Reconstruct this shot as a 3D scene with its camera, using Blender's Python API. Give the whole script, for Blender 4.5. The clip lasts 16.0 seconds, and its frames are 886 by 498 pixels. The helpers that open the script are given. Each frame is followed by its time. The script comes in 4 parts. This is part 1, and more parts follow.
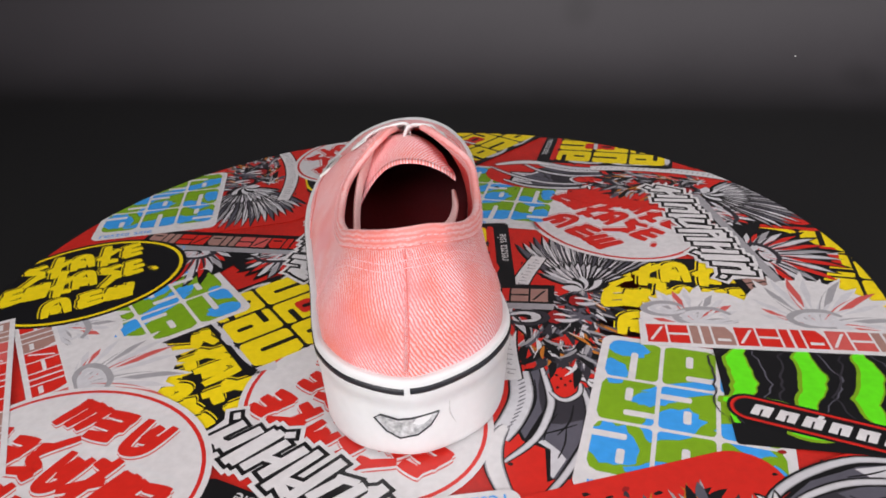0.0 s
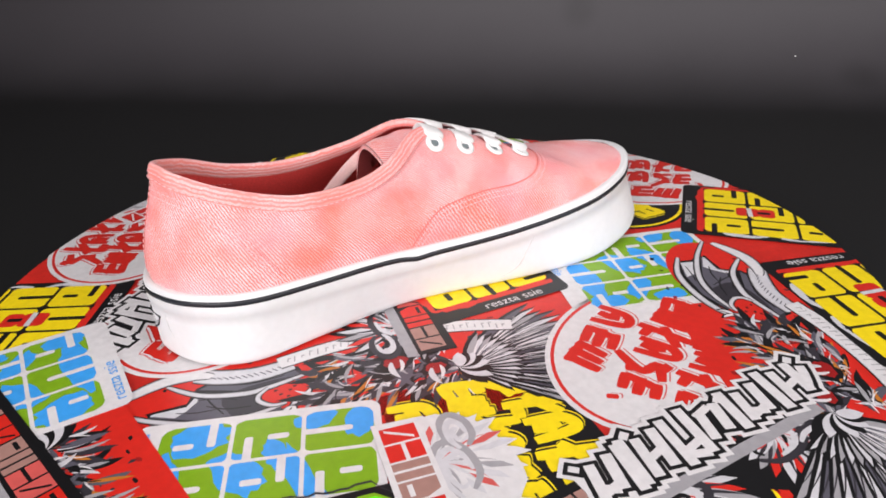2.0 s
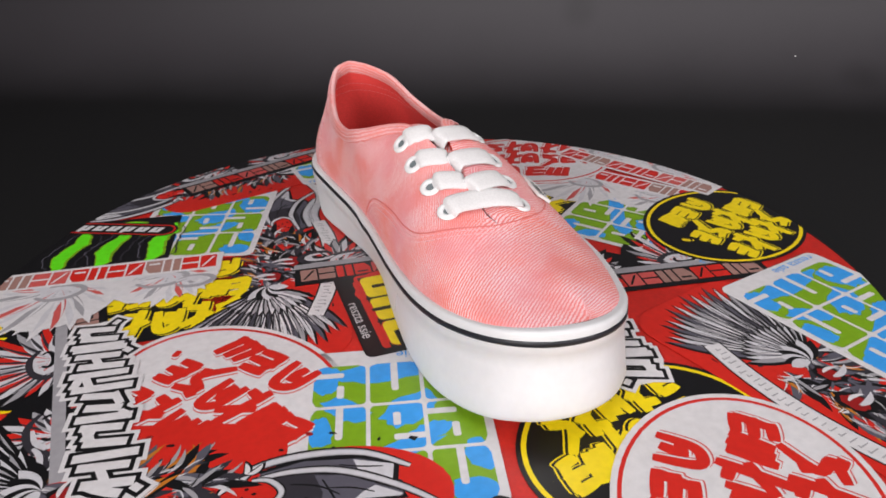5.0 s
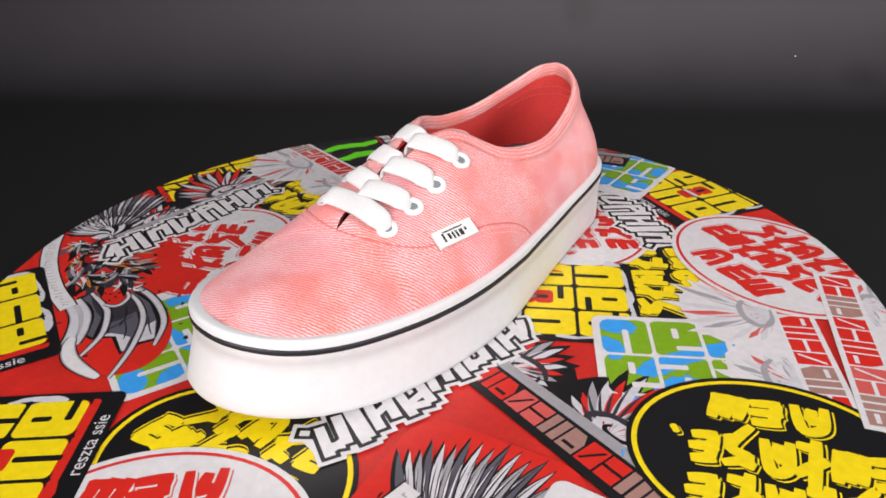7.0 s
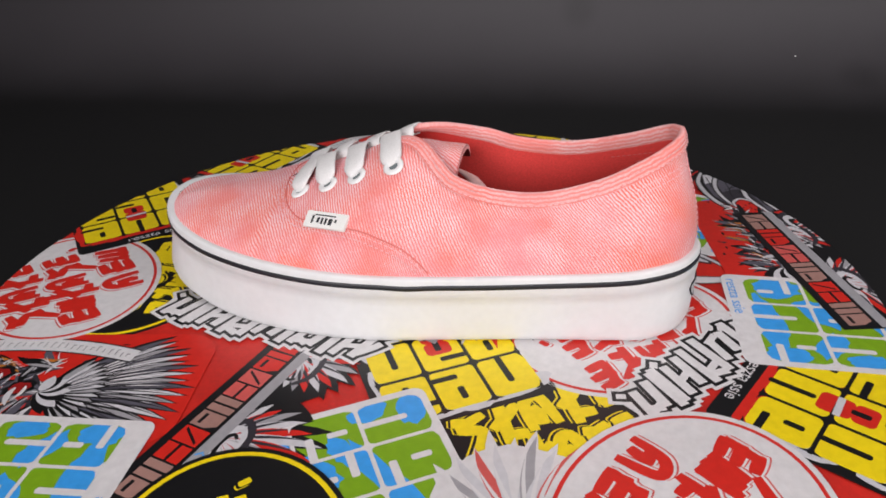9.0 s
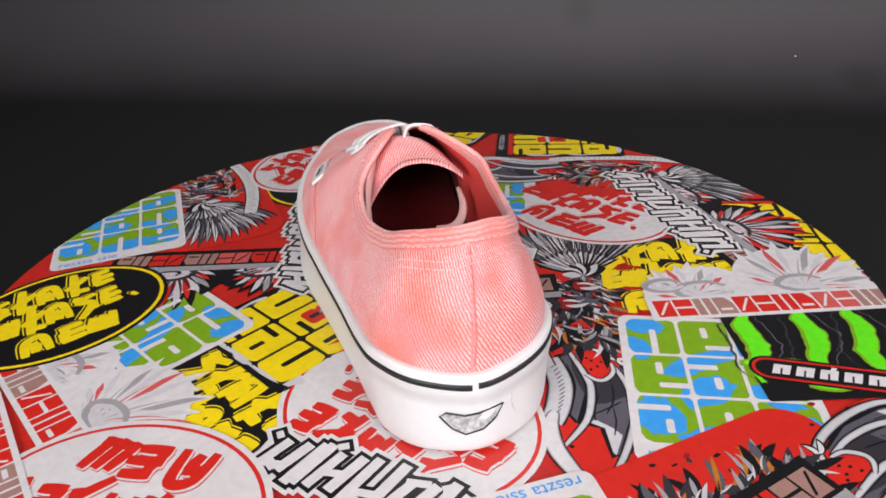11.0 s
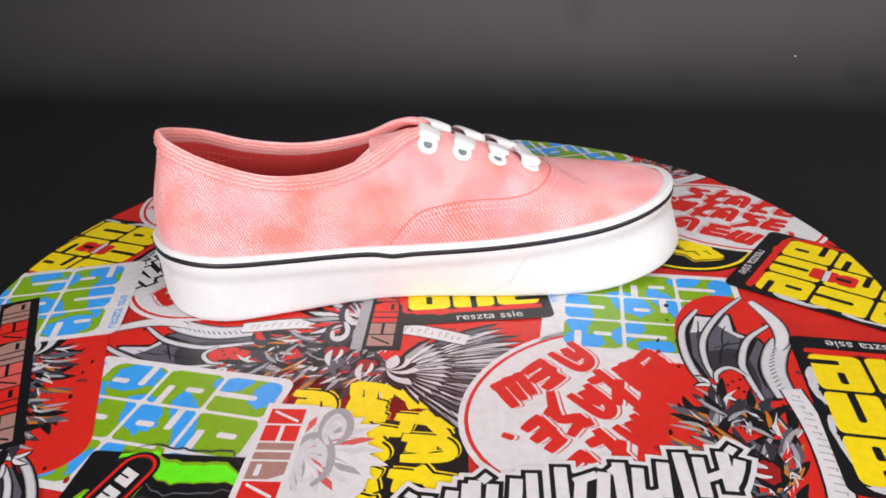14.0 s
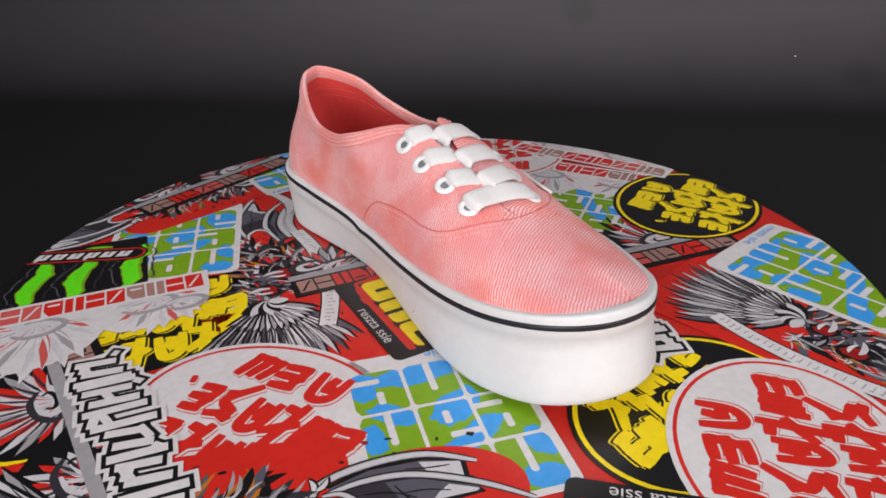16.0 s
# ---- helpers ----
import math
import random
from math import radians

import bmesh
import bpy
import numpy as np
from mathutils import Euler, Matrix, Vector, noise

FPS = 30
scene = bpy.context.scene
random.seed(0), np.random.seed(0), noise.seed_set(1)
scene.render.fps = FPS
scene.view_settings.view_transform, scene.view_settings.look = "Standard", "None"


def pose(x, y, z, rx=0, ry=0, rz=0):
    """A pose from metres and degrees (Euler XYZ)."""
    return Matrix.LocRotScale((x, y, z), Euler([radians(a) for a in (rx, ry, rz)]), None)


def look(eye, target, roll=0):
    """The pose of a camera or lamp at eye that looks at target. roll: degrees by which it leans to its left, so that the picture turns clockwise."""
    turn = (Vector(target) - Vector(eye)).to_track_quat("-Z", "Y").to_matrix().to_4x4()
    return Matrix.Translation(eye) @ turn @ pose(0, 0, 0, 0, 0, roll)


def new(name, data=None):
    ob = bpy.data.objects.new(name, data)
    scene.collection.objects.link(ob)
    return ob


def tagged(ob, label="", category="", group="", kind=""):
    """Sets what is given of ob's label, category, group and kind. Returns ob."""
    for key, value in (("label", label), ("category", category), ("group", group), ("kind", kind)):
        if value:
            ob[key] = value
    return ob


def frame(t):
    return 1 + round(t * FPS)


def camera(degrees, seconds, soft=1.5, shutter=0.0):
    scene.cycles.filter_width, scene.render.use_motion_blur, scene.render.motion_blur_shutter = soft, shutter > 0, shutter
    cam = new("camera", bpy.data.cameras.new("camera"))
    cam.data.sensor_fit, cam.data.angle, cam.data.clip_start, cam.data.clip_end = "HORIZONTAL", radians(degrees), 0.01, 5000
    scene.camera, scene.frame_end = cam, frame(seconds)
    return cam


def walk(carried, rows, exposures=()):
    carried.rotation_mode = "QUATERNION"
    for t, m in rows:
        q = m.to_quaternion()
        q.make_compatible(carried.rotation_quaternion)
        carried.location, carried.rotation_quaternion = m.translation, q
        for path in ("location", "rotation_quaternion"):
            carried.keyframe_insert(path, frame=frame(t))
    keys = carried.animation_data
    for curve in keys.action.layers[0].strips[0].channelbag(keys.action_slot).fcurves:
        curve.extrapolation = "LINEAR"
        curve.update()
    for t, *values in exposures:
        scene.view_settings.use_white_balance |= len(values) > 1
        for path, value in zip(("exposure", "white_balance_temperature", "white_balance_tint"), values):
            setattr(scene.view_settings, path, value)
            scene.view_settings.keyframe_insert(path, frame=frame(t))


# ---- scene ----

# The camera stands still; the display disc turns under the shoe. World origin: the disc's axis at its top.
cam = camera(64.09, 16.0, soft=1.72)
EYE = (0.0, -0.34369, 0.2)
eye_pose = pose(*EYE, 90 - 28.147, 1.744, -2.674)
GAIN = [(0.0, -0.12), (0.5, 0.11), (1.0, 0.21), (1.5, 0.21), (2.0, 0.14), (2.5, 0.15), (3.0, -0.04), (3.5, -0.16), (4.0, -0.22), (5.2, -0.12), (6.5, 0.0), (7.0, 0.02), (7.5, 0.1), (8.0, -0.11),
        (8.5, -0.27), (9.0, -0.33), (9.5, -0.35), (10.7, -0.06), (12.0, 0.17), (12.5, 0.2), (13.0, 0.14), (13.5, 0.07), (14.0, 0.08), (14.5, -0.11), (15.0, -0.21), (15.5, -0.25), (16.0, -0.25)]
walk(cam, [(0.0, eye_pose), (16.0, eye_pose)], GAIN)
TURN = -31.81                       # degrees a second
WOBBLE = pose(0, 0, 0, -0.017, -0.892, 0)
FLOOR = -0.085

# ---- light ----
world = bpy.data.worlds.new("world")
scene.world = world
world.use_nodes = True
world.node_tree.nodes["Background"].inputs[0].default_value = (0.9, 0.93, 1.0, 1)
world.node_tree.nodes["Background"].inputs[1].default_value = 0.05
scene.view_settings.exposure = 0.0


def softbox(name, eye, target, sx, sy, watts, colour, spread=180):
    data = bpy.data.lights.new(name, "AREA")
    data.shape, data.size, data.size_y, data.energy, data.color = "RECTANGLE", sx, sy, watts, colour
    ob = new(name, data)
    data.spread = radians(spread)
    ob.matrix_world = look(eye, target)
    return ob


softbox("softbox_over", (0.1, -0.1, 1.25), (0, 0.05, 0), 1.0, 0.8, 6.4, (1.0, 0.955, 0.965))
softbox("softbox_front", (-0.6, -1.25, 0.55), (0.05, 0, 0.03), 0.8, 0.6, 8.2, (1.0, 0.96, 0.965), 110)
softbox("softbox_side", (0.95, -0.9, 0.56), (0.24, 0.12, 0.03), 0.8, 0.6, 5.0, (1.0, 0.96, 0.965), 110)


# ---- materials ----
def material(name, colour, rough=0.5, metal=0.0, grain=0.0, grain_size=0.002, bump=0.0, cloud=0.0, cloud_size=0.05, coat=0.0):
    m = bpy.data.materials.new(name)
    m.use_nodes = True
    nt = m.node_tree
    b = nt.nodes["Principled BSDF"]
    b.inputs["Base Color"].default_value = (*colour, 1)
    b.inputs["Roughness"].default_value = rough
    b.inputs["Metallic"].default_value = metal
    b.inputs["Coat Weight"].default_value = coat
    b.inputs["Coat Roughness"].default_value = 0.12
    co = nt.nodes.new("ShaderNodeTexCoord")
    last = None
    if grain or cloud:
        base = nt.nodes.new("ShaderNodeRGB")
        base.outputs[0].default_value = (*colour, 1)
        last = base.outputs[0]
        for amount, size in ((grain, grain_size), (cloud, cloud_size)):
            if not amount:
                continue
            n = nt.nodes.new("ShaderNodeTexNoise")
            n.inputs["Scale"].default_value = 1 / size
            n.inputs["Detail"].default_value = 4
            nt.links.new(co.outputs["Object"], n.inputs["Vector"])
            r = nt.nodes.new("ShaderNodeMapRange")
            r.inputs[1].default_value, r.inputs[2].default_value = 0.3, 0.7
            r.inputs[3].default_value, r.inputs[4].default_value = 1 - amount, 1 + amount
            nt.links.new(n.outputs["Fac"], r.inputs[0])
            mix = nt.nodes.new("ShaderNodeVectorMath")
            mix.operation = "SCALE"
            nt.links.new(last, mix.inputs[0])
            nt.links.new(r.outputs[0], mix.inputs["Scale"])
            last = mix.outputs[0]
        nt.links.new(last, b.inputs["Base Color"])
    if bump:
        n = nt.nodes.new("ShaderNodeTexNoise")
        n.inputs["Scale"].default_value = 1 / grain_size
        nt.links.new(co.outputs["Object"], n.inputs["Vector"])
        bp = nt.nodes.new("ShaderNodeBump")
        bp.inputs["Strength"].default_value, bp.inputs["Distance"].default_value = bump, 0.0006
        nt.links.new(n.outputs["Fac"], bp.inputs["Height"])
        nt.links.new(bp.outputs[0], b.inputs["Normal"])
    return m


def twill(name, tint_a, tint_b, thread, pitch=0.0013, strength=0.5, rough=0.85, turned=-66):
    """Washed cotton twill: diagonal pale threads over a cloudy two-tone dye."""
    m = bpy.data.materials.new(name)
    m.use_nodes = True
    nt = m.node_tree
    b = nt.nodes["Principled BSDF"]
    b.inputs["Roughness"].default_value = rough
    b.inputs["Sheen Weight"].default_value = 0.15
    co = nt.nodes.new("ShaderNodeTexCoord")
    dye = nt.nodes.new("ShaderNodeTexNoise")
    dye.inputs["Scale"].default_value = 30
    dye.inputs["Detail"].default_value = 3
    nt.links.new(co.outputs["Object"], dye.inputs["Vector"])
    ramp = nt.nodes.new("ShaderNodeValToRGB")
    ramp.color_ramp.elements[0].position, ramp.color_ramp.elements[1].position = 0.36, 0.68
    ramp.color_ramp.elements[0].color, ramp.color_ramp.elements[1].color = (*tint_a, 1), (*tint_b, 1)
    nt.links.new(dye.outputs["Fac"], ramp.inputs[0])
    turn = nt.nodes.new("ShaderNodeMapping")
    turn.inputs["Rotation"].default_value = (0, 0, radians(turned))
    nt.links.new(co.outputs["UV"], turn.inputs["Vector"])
    wave = nt.nodes.new("ShaderNodeTexWave")
    wave.inputs["Scale"].default_value = 0.314 / pitch
    wave.inputs["Distortion"].default_value = 3.2
    wave.inputs["Detail"].default_value = 2
    wave.inputs["Detail Scale"].default_value = 1.5
    nt.links.new(turn.outputs[0], wave.inputs["Vector"])
    fade = nt.nodes.new("ShaderNodeTexNoise")
    fade.inputs["Scale"].default_value = 45
    nt.links.new(co.outputs["Object"], fade.inputs["Vector"])
    rng = nt.nodes.new("ShaderNodeMapRange")
    rng.inputs[1].default_value, rng.inputs[2].default_value = 0.35, 0.65
    rng.inputs[3].default_value, rng.inputs[4].default_value = 0.35 * strength, 1.3 * strength
    nt.links.new(fade.outputs["Fac"], rng.inputs[0])
    amt = nt.nodes.new("ShaderNodeMath")
    amt.operation = "MULTIPLY"
    crisp = nt.nodes.new("ShaderNodeMapRange")
    crisp.inputs[1].default_value, crisp.inputs[2].default_value = 0.28, 0.72
    nt.links.new(wave.outputs["Fac"], crisp.inputs[0])
    slub = nt.nodes.new("ShaderNodeTexNoise")
    slub.inputs["Scale"].default_value = 900
    slub.inputs["Detail"].default_value = 2
    nt.links.new(co.outputs["UV"], slub.inputs["Vector"])
    nub = nt.nodes.new("ShaderNodeMapRange")
    nub.inputs[1].default_value, nub.inputs[2].default_value = 0.3, 0.7
    nub.inputs[3].default_value, nub.inputs[4].default_value = 0.45, 1.15
    nt.links.new(slub.outputs["Fac"], nub.inputs[0])
    knot = nt.nodes.new("ShaderNodeMath")
    knot.operation = "MULTIPLY"
    nt.links.new(crisp.outputs[0], knot.inputs[0])
    nt.links.new(nub.outputs[0], knot.inputs[1])
    nt.links.new(knot.outputs[0], amt.inputs[0])
    nt.links.new(rng.outputs[0], amt.inputs[1])
    mix = nt.nodes.new("ShaderNodeMix")
    mix.data_type = "RGBA"
    nt.links.new(amt.outputs[0], mix.inputs["Factor"])
    nt.links.new(ramp.outputs[0], mix.inputs["A"])
    mix.inputs["B"].default_value = (*thread, 1)
    nt.links.new(mix.outputs["Result"], b.inputs["Base Color"])
    bp = nt.nodes.new("ShaderNodeBump")
    bp.inputs["Strength"].default_value, bp.inputs["Distance"].default_value = 0.5, 0.0003
    nt.links.new(wave.outputs["Fac"], bp.inputs["Height"])
    nt.links.new(bp.outputs[0], b.inputs["Normal"])
    return m


INK = {k: material("print_" + k, c, 0.32, grain=0.06, grain_size=0.004, cloud=0.05, cloud_size=0.05) for k, c in {
    "white": (0.67, 0.65, 0.66), "red": (0.62, 0.022, 0.014), "deep_red": (0.30, 0.012, 0.012), "yellow": (0.86, 0.66, 0.008), "black": (0.008, 0.008, 0.009),
    "green": (0.20, 0.38, 0.012), "blue": (0.045, 0.33, 0.80), "lime": (0.13, 0.78, 0.012), "grey": (0.34, 0.33, 0.35), "pale": (0.58, 0.57, 0.60),
    "dark": (0.035, 0.032, 0.04), "brown": (0.36, 0.20, 0.17), "rose": (0.60, 0.10, 0.09), "amber": (0.5, 0.17, 0.02), "slate": (0.10, 0.095, 0.12)}.items()}
INKS = list(INK)
DISC = material("disc_board", (0.56, 0.021, 0.014), 0.4, grain=0.08, cloud=0.2, cloud_size=0.03)
EDGE = material("disc_edge", (0.02, 0.02, 0.02), 0.5)


def falloff_paper():
    """Studio paper, faintly scuffed; light falloff painted black to dark grey along its length."""
    m = material("falloff_paper", (0.03, 0.03, 0.03), 0.6, bump=0.12, grain_size=0.003)
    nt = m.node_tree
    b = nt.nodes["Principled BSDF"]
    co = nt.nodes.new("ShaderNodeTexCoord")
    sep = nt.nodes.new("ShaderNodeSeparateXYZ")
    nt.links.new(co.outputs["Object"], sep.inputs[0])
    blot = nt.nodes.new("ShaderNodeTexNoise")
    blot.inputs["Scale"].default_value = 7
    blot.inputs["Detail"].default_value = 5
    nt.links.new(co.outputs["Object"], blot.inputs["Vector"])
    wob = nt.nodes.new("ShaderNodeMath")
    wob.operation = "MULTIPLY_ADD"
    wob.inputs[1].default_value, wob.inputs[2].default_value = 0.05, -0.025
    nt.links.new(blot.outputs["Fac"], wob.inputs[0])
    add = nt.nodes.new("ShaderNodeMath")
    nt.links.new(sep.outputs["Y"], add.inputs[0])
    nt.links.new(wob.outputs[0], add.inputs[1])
    # the brightening up the sweep is put into the colour, in place of light
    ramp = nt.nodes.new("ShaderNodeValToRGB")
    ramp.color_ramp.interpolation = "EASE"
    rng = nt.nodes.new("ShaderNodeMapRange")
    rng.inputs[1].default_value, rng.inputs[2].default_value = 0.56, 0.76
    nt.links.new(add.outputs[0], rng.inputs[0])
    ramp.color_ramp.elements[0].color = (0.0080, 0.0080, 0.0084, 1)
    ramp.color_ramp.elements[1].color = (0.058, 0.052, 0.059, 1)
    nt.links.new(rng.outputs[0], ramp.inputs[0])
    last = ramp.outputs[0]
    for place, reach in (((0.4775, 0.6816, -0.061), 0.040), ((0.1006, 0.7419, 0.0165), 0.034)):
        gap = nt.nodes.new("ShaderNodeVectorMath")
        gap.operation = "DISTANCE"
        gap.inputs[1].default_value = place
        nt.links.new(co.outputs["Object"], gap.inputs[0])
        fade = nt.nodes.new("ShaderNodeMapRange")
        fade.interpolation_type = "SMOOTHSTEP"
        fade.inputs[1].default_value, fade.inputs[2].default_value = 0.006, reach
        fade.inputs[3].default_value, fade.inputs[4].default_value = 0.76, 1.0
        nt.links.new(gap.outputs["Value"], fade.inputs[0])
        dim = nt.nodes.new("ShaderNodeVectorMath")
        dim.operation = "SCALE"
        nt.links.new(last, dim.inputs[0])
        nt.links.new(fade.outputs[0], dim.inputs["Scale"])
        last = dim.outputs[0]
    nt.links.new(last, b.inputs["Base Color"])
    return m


PAPER = falloff_paper()
WALLS = material("dark_wall", (0.05, 0.05, 0.055), 0.9, cloud=0.1, cloud_size=0.3, grain=0.05)
DYES = ((0.85, 0.165, 0.115), (0.80, 0.255, 0.275), (0.90, 0.63, 0.66))
TWILL = twill("coral_twill", *DYES, strength=0.96, turned=29)
TWILL_TOE = twill("coral_twill_toe", *DYES, strength=0.88, turned=26)
BIND = twill("binding_tape", (0.84, 0.22, 0.19), (0.80, 0.28, 0.27), (0.88, 0.60, 0.60), pitch=0.0019, strength=0.6, turned=90)
# maroon of the insole, also painted as shade into the lining's toe end
DARKLIN = material("maroon_and_shade", (0.20, 0.028, 0.034), 0.9, grain=0.12, grain_size=0.001, bump=0.3)
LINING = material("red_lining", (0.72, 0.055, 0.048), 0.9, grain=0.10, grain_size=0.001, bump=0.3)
# lining red darkened, so the tongue's underside carries its shade in the colour
TONGUE_SHADED = material("tongue_shaded", (0.36, 0.045, 0.045), 0.9, grain=0.10, grain_size=0.001, bump=0.3)
RUBBER = material("white_rubber", (0.71, 0.71, 0.72), 0.5, grain=0.02, grain_size=0.004, cloud=0.03, cloud_size=0.03, bump=0.06)
STRIPE = material("black_stripe", (0.010, 0.011, 0.016), 0.5)
LACE = material("white_lace", (0.75, 0.735, 0.735), 0.9, grain=0.06, grain_size=0.0008, bump=0.5)
EYELET = material("white_eyelet", (0.80, 0.80, 0.80), 0.3)
THREAD = material("pale_thread", (0.88, 0.50, 0.52), 0.9)
INSEAM = material("inner_thread", (0.66, 0.16, 0.15), 0.9)
STRAP = material("pink_strap", (0.80, 0.52, 0.50), 0.9, grain=0.06, grain_size=0.001, bump=0.3)
SEAMDARK = material("seam_shadow", (0.72, 0.18, 0.16), 0.9)
TAG = material("white_tag", (0.78, 0.77, 0.75), 0.8, grain=0.05, grain_size=0.0006, bump=0.3)
TAGINK = material("tag_ink", (0.015, 0.015, 0.02), 0.8)
SCUFF = material("scuff_grey", (0.55, 0.545, 0.545), 0.7, grain=0.2, grain_size=0.002)
HEELINK = material("heel_ink", (0.42, 0.42, 0.43), 0.6, grain=0.5, grain_size=0.002)
HOLE_SHADE = material("hole_shade", (0.16, 0.19, 0.20), 0.4)


# ---- mesh helpers ----
def mesh_object(name, verts, faces, mats, parent=None, label="", index=None, smooth=True, uvs=None):
    me = bpy.data.meshes.new(name)
    me.from_pydata([tuple(v) for v in verts], [], faces)
    for m in mats:
        me.materials.append(m)
    if index is not None:
        me.polygons.foreach_set("material_index", index)
    me.polygons.foreach_set("use_smooth", [smooth] * len(me.polygons))
    if uvs is not None:
        layer = me.uv_layers.new(name="UVMap")
        for poly in me.polygons:
            chart = uvs[poly.material_index] if isinstance(uvs, tuple) else uvs
            for at in poly.loop_indices:
                layer.data[at].uv = chart[me.loops[at].vertex_index]
    me.update()
    ob = new(name, me)
    if parent:
        ob.parent = parent
    if label:
        tagged(ob, label)
    return ob


def part(name, bm, mat, parent, label="", smooth=True):
    me = bpy.data.meshes.new(name)
    bm.to_mesh(me)
    bm.free()
    me.materials.append(mat)
    me.polygons.foreach_set("use_smooth", [smooth] * len(me.polygons))
    ob = new(name, me)
    ob.parent = parent
    if label:
        tagged(ob, label)
    return ob


def spline(points, count, closed=False):
    """Catmull-Rom through the points, resampled evenly in the control parameter."""
    p = np.array(points, float)
    n = len(p)
    span = n if closed else n - 1
    out = []
    for k in range(count):
        u = k * span / (count if closed else count - 1)
        i = min(int(u), span - 1)
        f = u - i
        ids = [(i + d) % n if closed else min(max(i + d, 0), n - 1) for d in (-1, 0, 1, 2)]
        a, b, c, d = p[ids]
        out.append(0.5 * (2 * b + (c - a) * f + (2 * a - 5 * b + 4 * c - d) * f * f + (3 * b - a - 3 * c + d) * f ** 3))
    return np.array(out)


def tube(points, radius, sides=8, closed=False):
    """Vertices and faces of a round tube along the points."""
    p = np.array(points, float)
    n = len(p)
    t = np.gradient(p, axis=0) if not closed else np.roll(p, -1, 0) - np.roll(p, 1, 0)
    t /= np.linalg.norm(t, axis=1)[:, None] + 1e-12
    up = np.array([0.13, 0.21, 0.97])
    a = np.cross(t, up)
    a /= np.linalg.norm(a, axis=1)[:, None] + 1e-12
    b = np.cross(a, t)
    rad = np.broadcast_to(radius, (n,))
    verts, faces = [], []
    for i in range(n):
        for j in range(sides):
            w = 2 * math.pi * j / sides
            verts.append(p[i] + rad[i] * (math.cos(w) * a[i] + math.sin(w) * b[i]))
    for i in range(n if closed else n - 1):
        k = (i + 1) % n
        for j in range(sides):
            l = (j + 1) % sides
            faces.append((i * sides + j, i * sides + l, k * sides + l, k * sides + j))
    if not closed:
        faces.append(tuple(range(sides))[::-1])
        faces.append(tuple((n - 1) * sides + j for j in range(sides)))
    return verts, faces


def band(points, normals, width, thick, name, mat, parent, label="", round_edge=0.35):
    """A flat woven strip along the points, lying square to the normals."""
    p, nn = np.array(points, float), np.array(normals, float)
    t = np.gradient(p, axis=0)
    t /= np.linalg.norm(t, axis=1)[:, None]
    s = np.cross(t, nn)
    s /= np.linalg.norm(s, axis=1)[:, None]
    nn = np.cross(s, t)
    w = np.broadcast_to(width, (len(p),))
    ring = [(-0.5, 0.0), (-0.44, 0.36), (-0.2, 0.5), (0.2, 0.5), (0.44, 0.36), (0.5, 0.0), (0.42, -0.4), (-0.42, -0.4)]
    verts, faces = [], []
    for i in range(len(p)):
        for x, z in ring:
            verts.append(p[i] + s[i] * x * w[i] + nn[i] * z * thick)
    m = len(ring)
    for i in range(len(p) - 1):
        for j in range(m):
            l = (j + 1) % m
            faces.append((i * m + j, (i + 1) * m + j, (i + 1) * m + l, i * m + l))
    faces.append(tuple(range(m)))
    faces.append(tuple((len(p) - 1) * m + j for j in range(m))[::-1])
    return mesh_object(name, verts, faces, [mat], parent, label)


# ---- the dark studio ----
BEND_Y, BEND_R, SWEEP_TURN = 0.60, 0.15, -11.0


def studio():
    # one sheet of paper: level and black under the disc, curving up behind it with light falloff painted to dark grey
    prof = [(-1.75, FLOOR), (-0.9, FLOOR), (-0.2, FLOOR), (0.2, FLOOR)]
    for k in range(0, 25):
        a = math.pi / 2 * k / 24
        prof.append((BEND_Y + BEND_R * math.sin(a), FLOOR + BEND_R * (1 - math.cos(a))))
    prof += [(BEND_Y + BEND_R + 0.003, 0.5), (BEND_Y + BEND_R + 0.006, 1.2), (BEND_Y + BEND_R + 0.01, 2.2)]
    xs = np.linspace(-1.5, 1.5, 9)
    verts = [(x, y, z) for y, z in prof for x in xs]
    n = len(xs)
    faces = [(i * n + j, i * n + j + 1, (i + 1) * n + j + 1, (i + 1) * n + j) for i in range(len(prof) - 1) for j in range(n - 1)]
    sweep = tagged(mesh_object("backdrop", verts, faces, [PAPER]), "paper backdrop curving up behind the disc, light falloff painted black to grey", "backdrop", kind="structure")
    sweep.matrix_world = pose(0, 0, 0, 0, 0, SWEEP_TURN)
    for i, (x0, y0, x1, y1) in enumerate([(-2.05, -2.25, -2.0, 2.2), (2.0, -2.25, 2.05, 2.2)]):
        box("wall_%d" % (i + 1), (x0, y0, FLOOR - 0.05), (x1, y1, 2.3), WALLS)
    box("wall_3", (-2.0, -2.25, FLOOR - 0.05), (2.0, -2.2, 2.3), WALLS)
    box("wall_4", (-2.0, 2.1, FLOOR - 0.05), (2.0, 2.15, 2.3), WALLS)
    ob = box("ceiling", (-2.05, -2.25, 2.3), (2.05, 2.2, 2.35), WALLS)
    box("floor", (-2.0, -2.2, FLOOR - 0.06), (2.0, 2.1, FLOOR - 0.01), WALLS)
    return sweep


def box(name, a, b, mat):
    bm = bmesh.new()
    bmesh.ops.create_cube(bm, size=1)
    for v in bm.verts:
        v.co = [(a[i] + b[i]) / 2 + v.co[i] * (b[i] - a[i]) for i in range(3)]
    me = bpy.data.meshes.new(name)
    bm.to_mesh(me)
    bm.free()
    me.materials.append(mat)
    return tagged(new(name, me), "plain dark studio " + name.split("_")[0], name.split("_")[0], kind="structure")


backdrop = studio()


